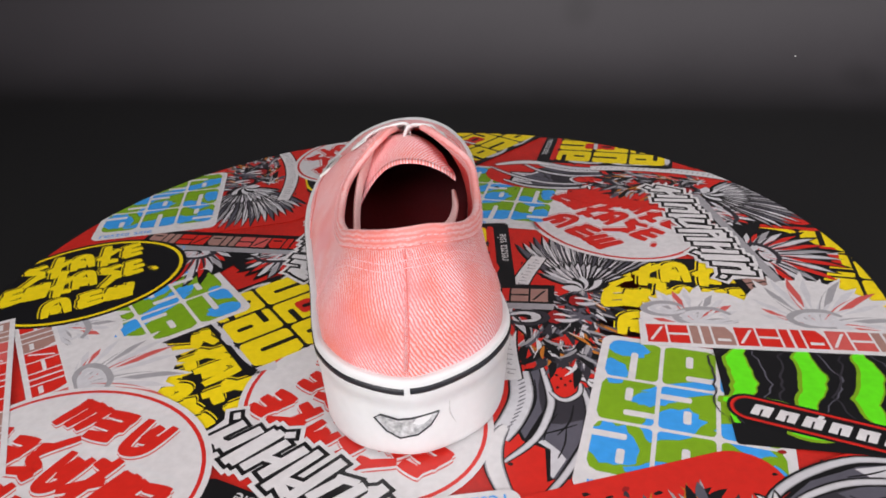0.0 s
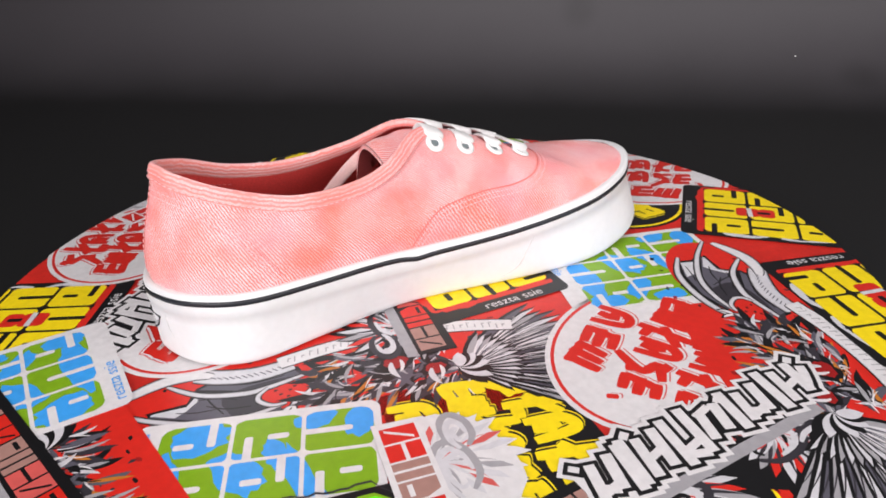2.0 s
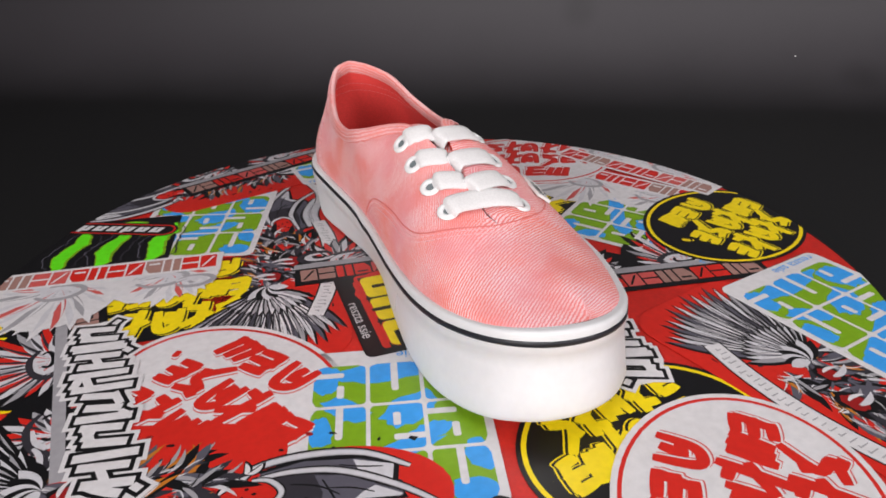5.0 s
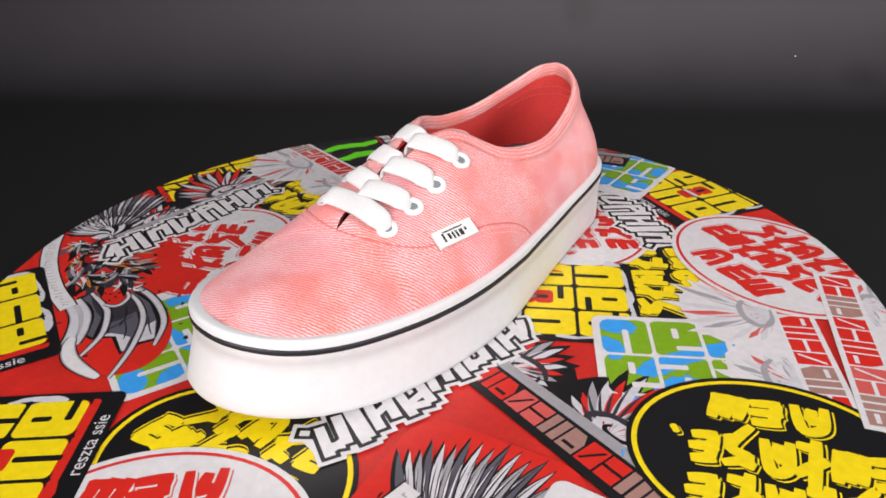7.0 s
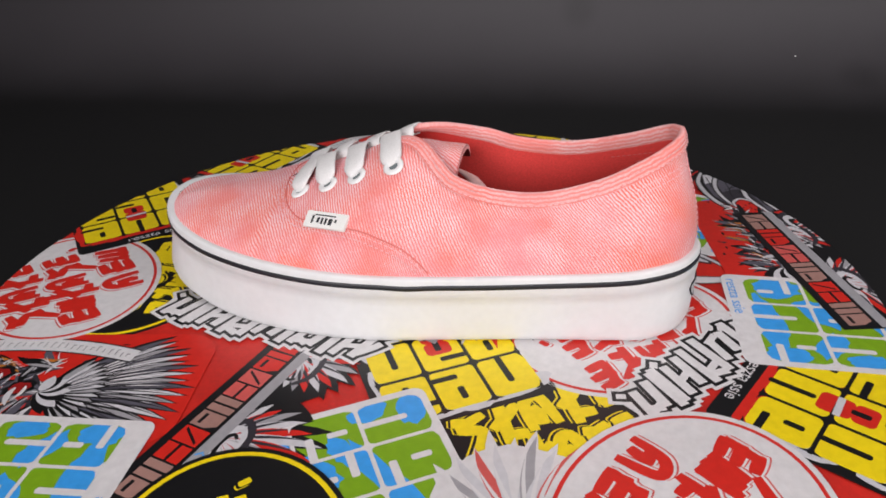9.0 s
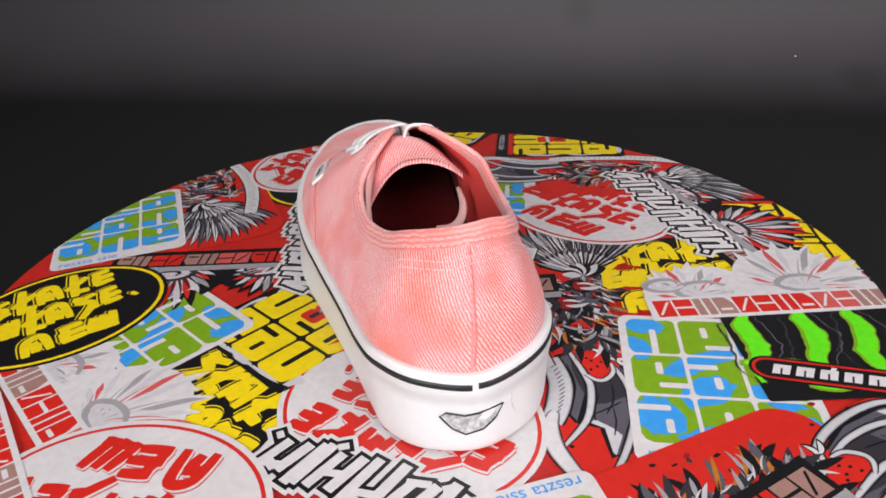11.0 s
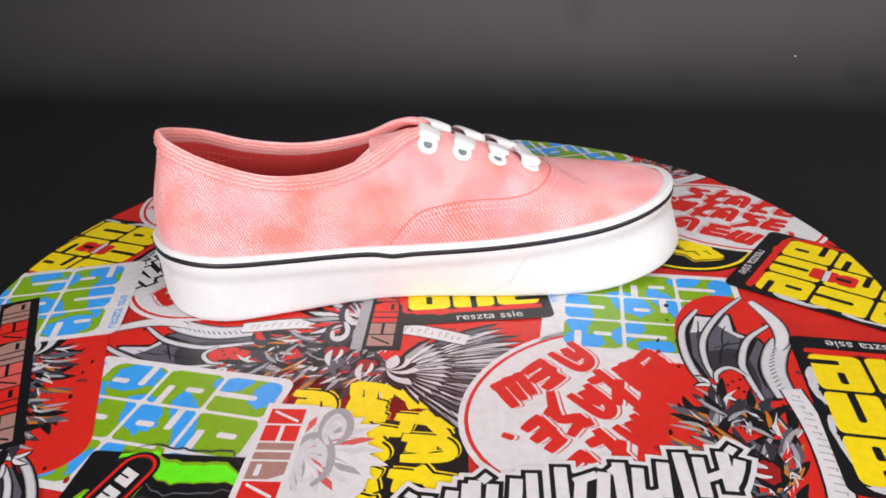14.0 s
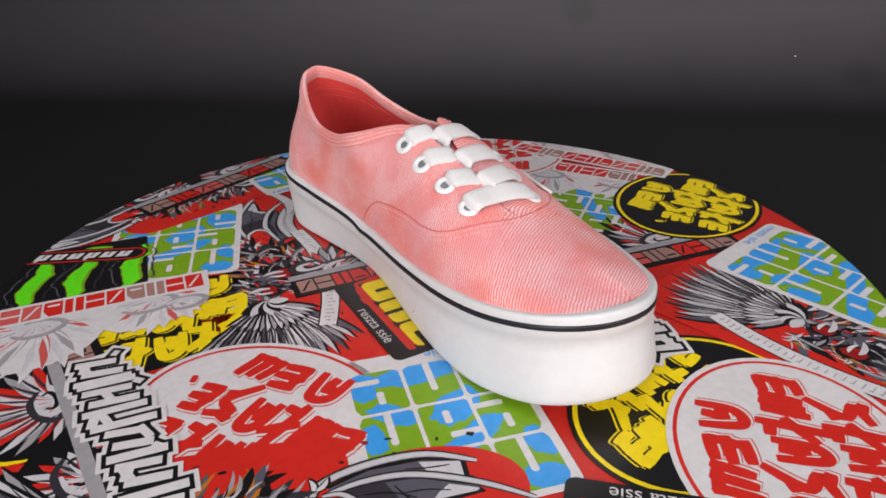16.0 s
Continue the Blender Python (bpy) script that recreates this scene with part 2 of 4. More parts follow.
def specks():
    bm = bmesh.new()
    bmesh.ops.create_icosphere(bm, subdivisions=1, radius=0.0013)
    for v in bm.verts:
        v.co.y *= 0.3
    ob = part("dust_fleck", bm, material("fleck", (0.9, 0.9, 0.9), 0.8), backdrop, "tiny white dust fleck on black paper")
    ob.location = FLECK


FLECK = (0.3959, 0.7055, -0.0400)
specks()

# ---- the display disc and its stickers ----
RIM, CX, CY = 0.2398, -0.0012, 0.0030
turntable = tagged(new("turntable"), "round sticker-covered display turntable on black paper", "turntable")


def disc():
    n = 160
    ring = [(RIM - 0.0012, -0.0008), (RIM, -0.002), (RIM, -0.009), (RIM - 0.0012, -0.0102)]
    verts, faces, index = [], [], []
    for r, z in ring:
        verts += [(CX + r * math.cos(2 * math.pi * k / n), CY + r * math.sin(2 * math.pi * k / n), z) for k in range(n)]
    for i in range(3):
        for k in range(n):
            l = (k + 1) % n
            faces.append((i * n + k, (i + 1) * n + k, (i + 1) * n + l, i * n + l))
            index.append(1)
    faces.append(tuple(range(n)))
    index.append(0)
    faces.append(tuple(range(3 * n, 4 * n))[::-1])
    index.append(1)
    mesh_object("disc", verts, faces, [DISC, EDGE], turntable, "round board disc with a thin dark edge", index, False)
    # the low drive drum under the disc
    bm = bmesh.new()
    bmesh.ops.create_cone(bm, cap_ends=True, segments=64, radius1=0.13, radius2=0.12, depth=-0.0103 - FLOOR)
    bmesh.ops.translate(bm, verts=bm.verts, vec=(0, 0, (-0.0103 + FLOOR) / 2))
    part("base", bm, EDGE, turntable, "black drive drum", False)


disc()
CLIP = [(CX + (RIM - 0.0014) * math.cos(2 * math.pi * k / 120), CY + (RIM - 0.0014) * math.sin(2 * math.pi * k / 120)) for k in range(120)]


def clipped(poly):
    """The polygon cut to the disc's round edge."""
    if all((x - CX) ** 2 + (y - CY) ** 2 < (RIM - 0.003) ** 2 for x, y in poly):
        return poly
    out = list(poly)
    for k in range(120):
        (ax, ay), (bx, by) = CLIP[k], CLIP[(k + 1) % 120]
        src, out = out, []
        side = [(bx - ax) * (y - ay) - (by - ay) * (x - ax) for x, y in src]
        for i in range(len(src)):
            j = (i + 1) % len(src)
            if side[i] >= 0:
                out.append(src[i])
            if (side[i] >= 0) != (side[j] >= 0):
                f = side[i] / (side[i] - side[j])
                out.append((src[i][0] + f * (src[j][0] - src[i][0]), src[i][1] + f * (src[j][1] - src[i][1])))
        if not out:
            return []
    return out


def oval(cx, cy, a, b, turn=0.0, n=40, jag=0.0, rng=None):
    c, s = math.cos(radians(turn)), math.sin(radians(turn))
    pts = []
    for k in range(n):
        w = 2 * math.pi * k / n
        f = 1 + (rng.uniform(-jag, jag) if jag else 0)
        x, y = a * f * math.cos(w), b * f * math.sin(w)
        pts.append((cx + c * x - s * y, cy + s * x + c * y))
    return pts


def rounded(x0, y0, x1, y1, r, n=5):
    pts = []
    for cx, cy, a0 in ((x1 - r, y1 - r, 0), (x0 + r, y1 - r, 90), (x0 + r, y0 + r, 180), (x1 - r, y0 + r, 270)):
        for k in range(n + 1):
            w = radians(a0 + 90 * k / n)
            pts.append((cx + r * math.cos(w), cy + r * math.sin(w)))
    return pts


def petal(x, y, length, width, turn, bend=0.0, n=7):
    """A pointed leaf from its root, curving by bend."""
    left, right = [], []
    for k in range(n + 1):
        f = k / n
        a = radians(turn + bend * f)
        px, py = x + length * f * math.cos(a), y + length * f * math.sin(a)
        w = width * 0.5 * math.sin(math.pi * min(1, f * 0.92 + 0.08)) ** 0.8
        left.append((px - w * math.sin(a), py + w * math.cos(a)))
        right.append((px + w * math.sin(a), py - w * math.cos(a)))
    return right + left[::-1]


def stroke(pts, width, taper=0.55, count=None):
    """A brush stroke: quads along a smooth line, thinner at its ends."""
    p = spline([(x, y) for x, y in pts], count or max(6, 5 * len(pts)))
    t = np.gradient(p, axis=0)
    t /= np.linalg.norm(t, axis=1)[:, None] + 1e-9
    n = len(p)
    w = [width * 0.5 * (taper + (1 - taper) * math.sin(math.pi * (k + 0.6) / (n + 0.2)) ** 0.5) for k in range(n)]
    a = [(p[k][0] - t[k][1] * w[k], p[k][1] + t[k][0] * w[k]) for k in range(n)]
    b = [(p[k][0] + t[k][1] * w[k], p[k][1] - t[k][0] * w[k]) for k in range(n)]
    return [[a[k], a[k + 1], b[k + 1], b[k]] for k in range(n - 1)]


# brush forms in a unit cell, none of them a letter of its own
FORMS = {"teeth": [[(0.0, 0.05), (0.18, 0.95)], [(0.35, 0.0), (0.5, 0.95)], [(0.7, 0.0), (0.82, 1.0)], [(0.0, 0.2), (0.9, 0.12)]],
         "arch": [[(0.05, 0.0), (0.12, 0.85), (0.6, 0.95), (0.8, 0.0)], [(0.36, 0.1), (0.42, 0.6)], [(0.0, 0.5), (0.5, 0.62)]],
         "spur": [[(0.45, 1.4), (0.3, -0.2)], [(0.0, 0.4), (0.4, 0.6), (0.95, 0.95)], [(0.3, 0.1), (0.9, 0.02)]],
         "wave": [[(0.0, 0.85), (0.25, 0.1), (0.5, 0.85), (0.75, 0.1), (1.0, 0.85)], [(0.0, 0.5), (1.0, 0.45)]],
         "slab": [[(0.1, 0.12), (0.9, 0.2)], [(0.05, 0.5), (0.95, 0.56)], [(0.1, 0.88), (0.85, 0.95)], [(0.2, 0.1), (0.3, 0.9)]],
         "hook": [[(0.95, 0.95), (0.2, 0.7), (0.75, 0.4), (0.15, -0.35)], [(0.0, 0.95), (0.5, 0.8)], [(0.5, 0.1), (0.95, 0.2)]],
         "blot": [[(0.3, 0.08), (0.5, 0.14)]]}
LINES = (("hook", "spur", "arch", "spur", "slab"), ("slab", "teeth", "spur", "arch", "hook", "slab", "blot"), ("arch", "slab", "teeth"))


def brush_lines(shapes, rows, ink, under, edge, width, slant=0.12):
    """rows: (line of FORMS, x, y, cell width, cell height). Laid in three passes: offset edge, under, ink."""
    for dx, dy, grow, colour in ((-1.3, 1.1, 1.1, edge), (-0.8, 0.7, 1.04, under), (0, 0, 1.0, ink)):
        if colour is None:
            continue
        for line, x, y, cw, ch in rows:
            for i, form in enumerate(LINES[line]):
                for s in FORMS[form]:
                    pts = [(x + (i + u * 0.98) * cw + slant * v * ch + dx, y + v * ch + dy) for u, v in s]
                    for q in stroke(pts, width * grow):
                        shapes.append((colour, q))


def blocks(shapes, x0, y0, x1, y1, rows, cols, gap_ink, body_ink, slots=True):
    """Heavy block forms packed three by three, parted by thin gaps and cut by slots."""
    cw, ch = (x1 - x0) / cols, (y1 - y0) / rows
    g = 1.7
    for c in range(1, cols):
        shapes.append((gap_ink, [(x0 + c * cw - g / 2, y0 - 0.5), (x0 + c * cw + g / 2, y0 - 0.5), (x0 + c * cw + g / 2, y1 + 0.5), (x0 + c * cw - g / 2, y1 + 0.5)]))
    for r in range(1, rows):
        shapes.append((gap_ink, [(x0 - 0.5, y0 + r * ch - g / 2), (x1 + 0.5, y0 + r * ch - g / 2), (x1 + 0.5, y0 + r * ch + g / 2), (x0 - 0.5, y0 + r * ch + g / 2)]))
    for r in range(rows):
        for c in range(cols):
            cx, cy = x0 + (c + 0.5) * cw, y0 + (r + 0.5) * ch
            kind = (r * 2 + c) % 3
            if kind == 0:
                shapes.append((gap_ink, rounded(cx - 1.5, cy - ch * 0.30, cx + 1.5, cy - ch * 0.02, 0.9, 2)))
                shapes.append((gap_ink, rounded(cx - cw * 0.52, cy + ch * 0.16, cx + 1.5, cy + ch * 0.28, 0.9, 2)))
            elif kind == 1:
                shapes.append((gap_ink, rounded(cx - 1.5, cy - ch * 0.52, cx + 1.5, cy + ch * 0.2, 1.2, 2)))
            else:
                shapes.append((gap_ink, rounded(cx - 1.5, cy + ch * 0.0, cx + 1.5, cy + ch * 0.3, 1.0, 2)))
                shapes.append((gap_ink, rounded(cx - 1.2, cy - ch * 0.32, cx + cw * 0.52, cy - ch * 0.2, 0.9, 2)))
            for sx, sy in ((-1, 1), (1, 1), (1, -1), (-1, -1)):
                ex, ey = cx + sx * cw / 2, cy + sy * ch / 2
                shapes.append((gap_ink, [(ex, ey), (ex - sx * 4.2, ey), (ex - sx * 1.4, ey - sy * 1.4), (ex, ey - sy * 4.6)]))


def blob(cx, cy, a, b, turn, seed, n=22, jag=0.16):
    return oval(cx, cy, a, b, turn, n, jag, random.Random(seed))


def form_green():
    sh = [("white", rounded(-37.5, -47.5, 37.5, 47.5, 5))]
    sh.append(("green", rounded(-34, -37, 34, 44.5, 4)))
    for i, (x, y, a, b, w) in enumerate(((-28, 40, 12, 6, -15), (-30, 22, 6, 8, 10), (8, 20, 26, 5, 22), (28, 30, 9, 6, 30), (-6, -6, 14, 8, 40), (20, -8, 11, 6, -35),
                                         (-26, -22, 9, 12, 15), (4, -31, 22, 6.5, 4), (29, -28, 6, 10, 0), (-12, 8, 10, 4.5, 25), (30, 4, 5, 9, 10))):
        p = [(min(34, max(-34, u)), min(44.5, max(-37, v))) for u, v in blob(x, y, a, b, w, i + 3)]
        sh.append(("blue", p))
    blocks(sh, -34, -37, 34, 44.5, 3, 3, "white", "green")
    return sh, [("reszta ssie", -33, -45.2, 7.6, "blue")]


def form_yellow():
    sh = [("black", rounded(-37.5, -47.5, 37.5, 47.5, 4))]
    sh.append(("red", blob(-18, -20, 20, 19, 8, 5, 26, 0.06)))
    sh.append(("red", rounded(-35.5, -37, -24, 10, 3)))
    sh.append(("red", rounded(-30, -38.5, 33, -28, 2)))
    for i, (x, y, w, h) in enumerate(((-20, 38, 18, 7), (12, 40, 22, 6), (30, 20, 5, 16), (33, -12, 3.5, 12), (-4, 42, 8, 4))):
        sh.append(("pale", blob(x, y, w, h, 4, 30 + i, 20, 0.1)))
    cw, ch = 22.0, 26.0
    for r in range(3):
        for c in range(3):
            x0, y0 = -33 + c * cw, -35 + r * ch
            k = random.Random(r * 7 + c)
            sh.append(("yellow", rounded(x0 + k.uniform(-0.5, 0.8), y0 + k.uniform(-0.5, 1), x0 + cw - 0.6, y0 + ch - 0.6, 3.5)))
    sh.append(("red", rounded(-6, -16, 6, -3, 2.5)))
    sh.append(("red", rounded(-6, -3, 6, 6, 2.5)))
    blocks(sh, -33, -35, 33, 43, 3, 3, "black", "yellow")
    sh.append(("pale", [(-6, -10), (6.5, -9.2), (6.5, -6.4), (-6, -7.2)]))
    return sh, [("reszta ssie", -10, -45.4, 7.8, "white")]


def form_red_oval():
    sh = [("white", oval(0, 0, 58, 47, n=56)), ("red", oval(0, 0, 55.6, 44.6, n=56)), ("white", oval(0, 0, 54.0, 43.0, n=56))]
    brush_lines(sh, [(0, -34, 15, 14, 17), (1, -47, -9, 13.5, 18), (2, -24, -34, 17, 17)], "red", "white", "rose", 5.0)
    return sh, []


def form_yellow_oval():
    sh = [("black", oval(0, 0, 54, 45, n=56)), ("yellow", oval(0, 0, 52, 43, n=56)), ("black", oval(0, 0, 50, 41, n=56))]
    brush_lines(sh, [(0, -32, 14, 13, 16), (1, -43, -9, 12.3, 17), (2, -22, -32, 15, 15)], "yellow", "black", "yellow", 5.0)
    return sh, []


def form_yellow_brush():
    sh = [("black", rounded(-43, -37, 43, 37, 1.5))]
    brush_lines(sh, [(0, -37, 12, 15, 18), (1, -41, -12, 12.2, 17), (2, -34, -35, 19, 16)], "yellow", "black", "yellow", 5.6)
    return sh, []


def form_graffiti():
    """A long jagged strip of tall slanted white forms, outlined black and then white."""
    bars = []
    x = -56.0
    for i, w in enumerate((15, 7, 15, 6, 14, 16, 14, 8, 14)):
        h = 9.0 + (0.0, 2.5, -1.2, 1.5, -2.0, 3.0, 0.4, 2.2, -1.0)[i]
        lean = 2.6
        bars.append(([(x + 1 - lean, -h), (x + 1 + lean, h)], 4.5))
        if w > 7:
            bars.append(([(x + w - 4.4 - lean, -h + 1), (x + w - 4.4 + lean, h + 1)], 4.2))
        if w > 9:
            y = (1.5, -5.5, 5.5)[i % 3]
            bars.append(([(x + 1, y - 1), (x + w - 4, y + 1)], 3.4))
        if i in (2, 5, 8):
            bars.append(([(x + 2 + lean, h - 0.5), (x + w - 3, h - 4)], 4.0))
        if i in (0, 4, 7):
            bars.append(([(x - 1 - lean, -h + 1), (x - 7, -h - 1.5)], 3.4))
        x += w + 0.4
    bars += [([(54, -9), (56, -7)], 4.0), ([(-62, -4), (-58, 2), (-53, 7)], 4.2)]
    sh = []
    for ink, grow in (("white", 7.0), ("black", 3.4), ("white", 0.0)):
        for pts, w in bars:
            (ax, ay), (bx, by) = pts[0], pts[-1]
            d = math.hypot(bx - ax, by - ay)
            ux, uy = (bx - ax) / d * grow * 0.5, (by - ay) / d * grow * 0.5
            sh += [(ink, q) for q in stroke([(ax - ux, ay - uy)] + pts[1:-1] + [(bx + ux, by + uy)], w + grow, 0.97, 4)]
    # the lettered strip is cut round one narrow backing
    return [("white", rounded(-58, -6, 58, 7, 2))] + sh, []


def slab_row(sh, x0, x1, y, h, count, inks, back=None):
    """A row of upright slab forms with serifs and slots."""
    k = random.Random(count * 3 + int(h))
    step = (x1 - x0) / count
    for i in range(count):
        a, b = x0 + i * step + 0.5, x0 + (i + 1) * step - 0.5
        ink = inks[(i // 2) % len(inks)]
        slot = back
        sh.append((ink, [(a, y), (b, y), (b, y + h), (a, y + h)]))
        m = (a + b) / 2
        kind = i % 4
        if kind == 0:
            sh.append((slot, [(a + 0.8, y + h * 0.12), (a + 2.2, y + h * 0.12), (b - 0.8, y + h * 0.88), (b - 2.2, y + h * 0.88)]))
        elif kind == 1:
            sh.append((slot, [(a - 0.1, y + h * 0.44), (b + 0.1, y + h * 0.44), (b + 0.1, y + h * 0.56), (a - 0.1, y + h * 0.56)]))
        elif kind == 2:
            sh.append((slot, [(m - 0.6, y - 0.1), (m + 0.6, y - 0.1), (m + 0.6, y + h + 0.1), (m - 0.6, y + h + 0.1)]))
        else:
            sh.append((slot, [(b - 2.6, y + h + 0.1), (b + 0.1, y + h + 0.1), (b + 0.1, y + h * 0.6)]))
            sh.append((slot, [(a + 1.4, y + h * 0.2), (b - 1.6, y + h * 0.2), (b - 1.6, y + h * 0.34), (a + 1.4, y + h * 0.34)]))


def bloom(sh, light):
    """A swirling eye with two fans of petals above the row."""
    outline = "black" if not light else "white"
    pale, mid, hot = ("pale", "grey", "red") if not light else ("pale", "grey", "rose")
    k = random.Random(5)
    fans = ((26, 15, 15, 31, 200, 20), (80, 17, 17, 47, 178, 2))
    for fx, fy, n, length, a0, a1 in fans:
        for i in range(n):
            a = a0 + (a1 - a0) * i / (n - 1)
            l = length * (0.62 + 0.38 * math.sin(math.pi * i / (n - 1))) * k.uniform(0.85, 1.05)
            sh.append((outline, petal(fx, fy, l + 2.5, 8.5, a, -14)))
    for fx, fy, n, length, a0, a1 in fans:
        for i in range(n):
            a = a0 + (a1 - a0) * i / (n - 1)
            l = length * (0.62 + 0.38 * math.sin(math.pi * i / (n - 1))) * k.uniform(0.85, 1.0)
            ink = (pale, hot, mid, pale, hot)[i % 5] if not light else (pale, hot, pale, "white", mid)[i % 5]
            sh.append((ink, petal(fx, fy, l, 5.2, a, -14)))
            sh.append(("dark" if not light else "white", petal(fx + 3 * math.cos(radians(a)), fy + 3 * math.sin(radians(a)), l * 0.72, 1.5, a + 3, -12)))
            sh.append((pale, petal(fx, fy, l * 0.5, 4.2, a - 3, -10)))
    for cx, cy, r in ((30, 20, 11), (80, 22, 10), (12, 26, 8)):
        for j in range(3):
            ink = ("dark" if not light else "grey", pale, "black" if not light else "pale")[j]
            pts = [(cx + (r - 3.0 * j) * math.cos(w) * (1 + 0.12 * w), cy + (r - 3.0 * j) * 0.72 * math.sin(w)) for w in np.linspace(0.4 + j, 5.0 + j, 6)]
            sh += [(ink, q) for q in stroke(pts, 3.4 - 0.6 * j, 0.2, 16)]


def form_eye_light():
    sh = [("white", [(-3, -4), (118, -4), (119, 16), (-2, 17)]), ("white", oval(28, 22, 30, 20, 10, 26, 0.06, random.Random(2))), ("white", oval(80, 26, 34, 30, -5, 26, 0.06, random.Random(4)))]
    bloom(sh, True)
    sh.append(("white", [(-3, -4), (118, -4), (119, 14.5), (-2, 14.5)]))
    slab_row(sh, 0, 116, -1.6, 14, 12, ("red", "brown", "red", "red", "rose", "brown"), "white")
    return sh, []


def form_eye_dark():
    sh = [("black", [(-3, -4), (118, -4), (119, 17), (-2, 17)]), ("black", oval(28, 20, 30, 18, 10, 26, 0.06, random.Random(2))), ("black", oval(80, 26, 34, 28, -5, 26, 0.06, random.Random(4)))]
    bloom(sh, False)
    sh.append(("grey", [(-3, 13.5), (118, 13.5), (119, 19), (-2, 19)]))
    sh.append(("black", [(-3, -4), (118, -4), (119, 13.8), (-2, 13.8)]))
    slab_row(sh, 0, 116, 0, 12, 12, ("brown", "red", "rose", "brown", "red"), "black")
    return sh, []


def form_dragon():
    """Red splash with a clawed wing, a maned beast and a feathered wing, local x from wing to feathers."""
    k = random.Random(21)
    sh = [("red", rounded(-30, -36, 122, 38, 16, 8)), ("red", oval(-50, 4, 42, 26, 8, 36))]
    for i in range(70):
        a, b = k.uniform(-82, 112), k.uniform(-32, 32)
        sh.append((("black", "deep_red", "dark")[i % 3], blob(a, b, k.uniform(0.6, 1.9), k.uniform(0.5, 1.4), 0, i, 7, 0.3)))
    # clawed wing: dark webs hung between pale curved fingers, a pale arm with its claw, a small hooked thumb
    sh += [("black", [(-21, -10), (-37, -17), (-58, -18), (-72, -14), (-72, -4), (-76, 3), (-60, 5), (-57, 14), (-51, 17), (-34, 14), (-14, 18), (-11, 10), (-29, 6), (-33, -2)]),
           ("slate", [(-22, -9), (-37, -15), (-57, -16), (-70, -13), (-70, -5), (-57, -9), (-38, -10), (-23, -7)]),
           ("pale", [(-55, -15.5), (-70, -13), (-70, -5.5), (-58, -9)]),
           ("dark", [(-25, -7), (-37, -9), (-53, -8), (-56, 10), (-42, 7), (-30, 5), (-32, -3)]),
           ("slate", [(-42, -8), (-53, -8), (-74, 0), (-74, 2), (-60, 3), (-56, 10), (-46, 7), (-46, 0)]),
           ("pale", [(-64, -3), (-74, 1), (-73, 2), (-60, 3), (-57, 8), (-55, 6), (-60, 0)]),
           ("slate", [(-13, 12), (-27, 8), (-40, 8), (-56, 13), (-52, 15), (-34, 12), (-16, 16)]),
           ("dark", [(-14, 11), (-27, 7), (-42, 7.5), (-34, 9.5), (-24, 11)])]
    for pts, w in (([(-34, -4), (-44, -3), (-52, 1)], 0.8), ([(-45, -6), (-50, 2), (-53, 8)], 0.8), ([(-48, -2), (-56, -2), (-64, 0)], 0.7), ([(-40, 2), (-48, 5), (-56, 6)], 0.7), ([(-20, 13), (-34, 11), (-48, 14)], 0.7), ([(-50, -13), (-58, -12), (-66, -12)], 0.7)):
        sh += [("black", q) for q in stroke(pts, w, 0.3, 8)]
    for pts, w in (([(-16, -4), (-20, -12), (-37, -18), (-58, -19), (-76, -12)], 5.0), ([(-20, -6), (-34, -10), (-52, -10), (-74, -2), (-92, 9)], 4.2), ([(-11, 11), (-28, 6), (-38, 5), (-55, 9), (-69, 19)], 4.6), ([(-20, -6), (-26, -6), (-31, -2), (-31, 2), (-27, 6)], 3.4)):
        for ink, f in (("black", 1.0), ("grey", 0.66), ("pale", 0.46)):
            sh += [(ink, q) for q in stroke(pts, w * f, 0.22, 18)]
    sh.append(("red", blob(-20.5, 1, 7.5, 5.0, 10, 61)))
    for x, y in ((-18, 2), (-22, 0), (-19, -2), (-24, 3), (-16, 4)):
        sh.append(("black", blob(x, y, 0.8, 0.6, 0, 5, 7, 0.3)))
    for ink, w in (("black", 11.5), ("grey", 9.8), ("pale", 8.6)):
        sh += [(ink, q) for q in stroke([(-16, 20), (-32, 17), (-46, 19), (-57, 23)], w, 0.75, 14)]
    for ink, w in (("black", 8.0), ("grey", 6.8), ("white", 5.6)):
        sh += [(ink, q) for q in stroke([(-50, 21), (-58, 23.5), (-69, 23), (-79, 19), (-89, 13)], w, 0.12, 16)]
    for i in range(12):
        x = -20 - 2.6 * i
        sh += [("slate", q) for q in stroke([(x, 15.5 + 0.012 * (x + 33) ** 2), (x - 2.5, 18 + 0.01 * (x + 33) ** 2)], 0.6, 0.3, 4)]
    for a, x, y in ((250, -17, -8), (300, -15, -6), (200, -18, -9), (20, -14, -4)):
        sh.append(("black", petal(x, y, 8.0, 3.4, a, 30)))
        sh.append(("white", petal(x, y, 6.8, 2.0, a, 30)))
    # body and mane
    for i in range(110):
        x, y = k.uniform(-4, 56), k.uniform(-14, 19)
        a = 200 + k.uniform(-50, 70)
        sh.append((("black", "dark", "black", "slate")[i % 4], petal(x, y, k.uniform(10, 22), 4, a, k.uniform(-30, 30))))
        sh.append((("grey", "pale", "slate", "grey", "amber")[i % 5], petal(x + 1, y, k.uniform(8, 17), 1.9, a, k.uniform(-30, 30))))
        sh.append((("pale", "white", "black")[i % 3], petal(x + 2, y + 1, k.uniform(5, 12), 0.7, a + k.uniform(-12, 12), k.uniform(-30, 30))))
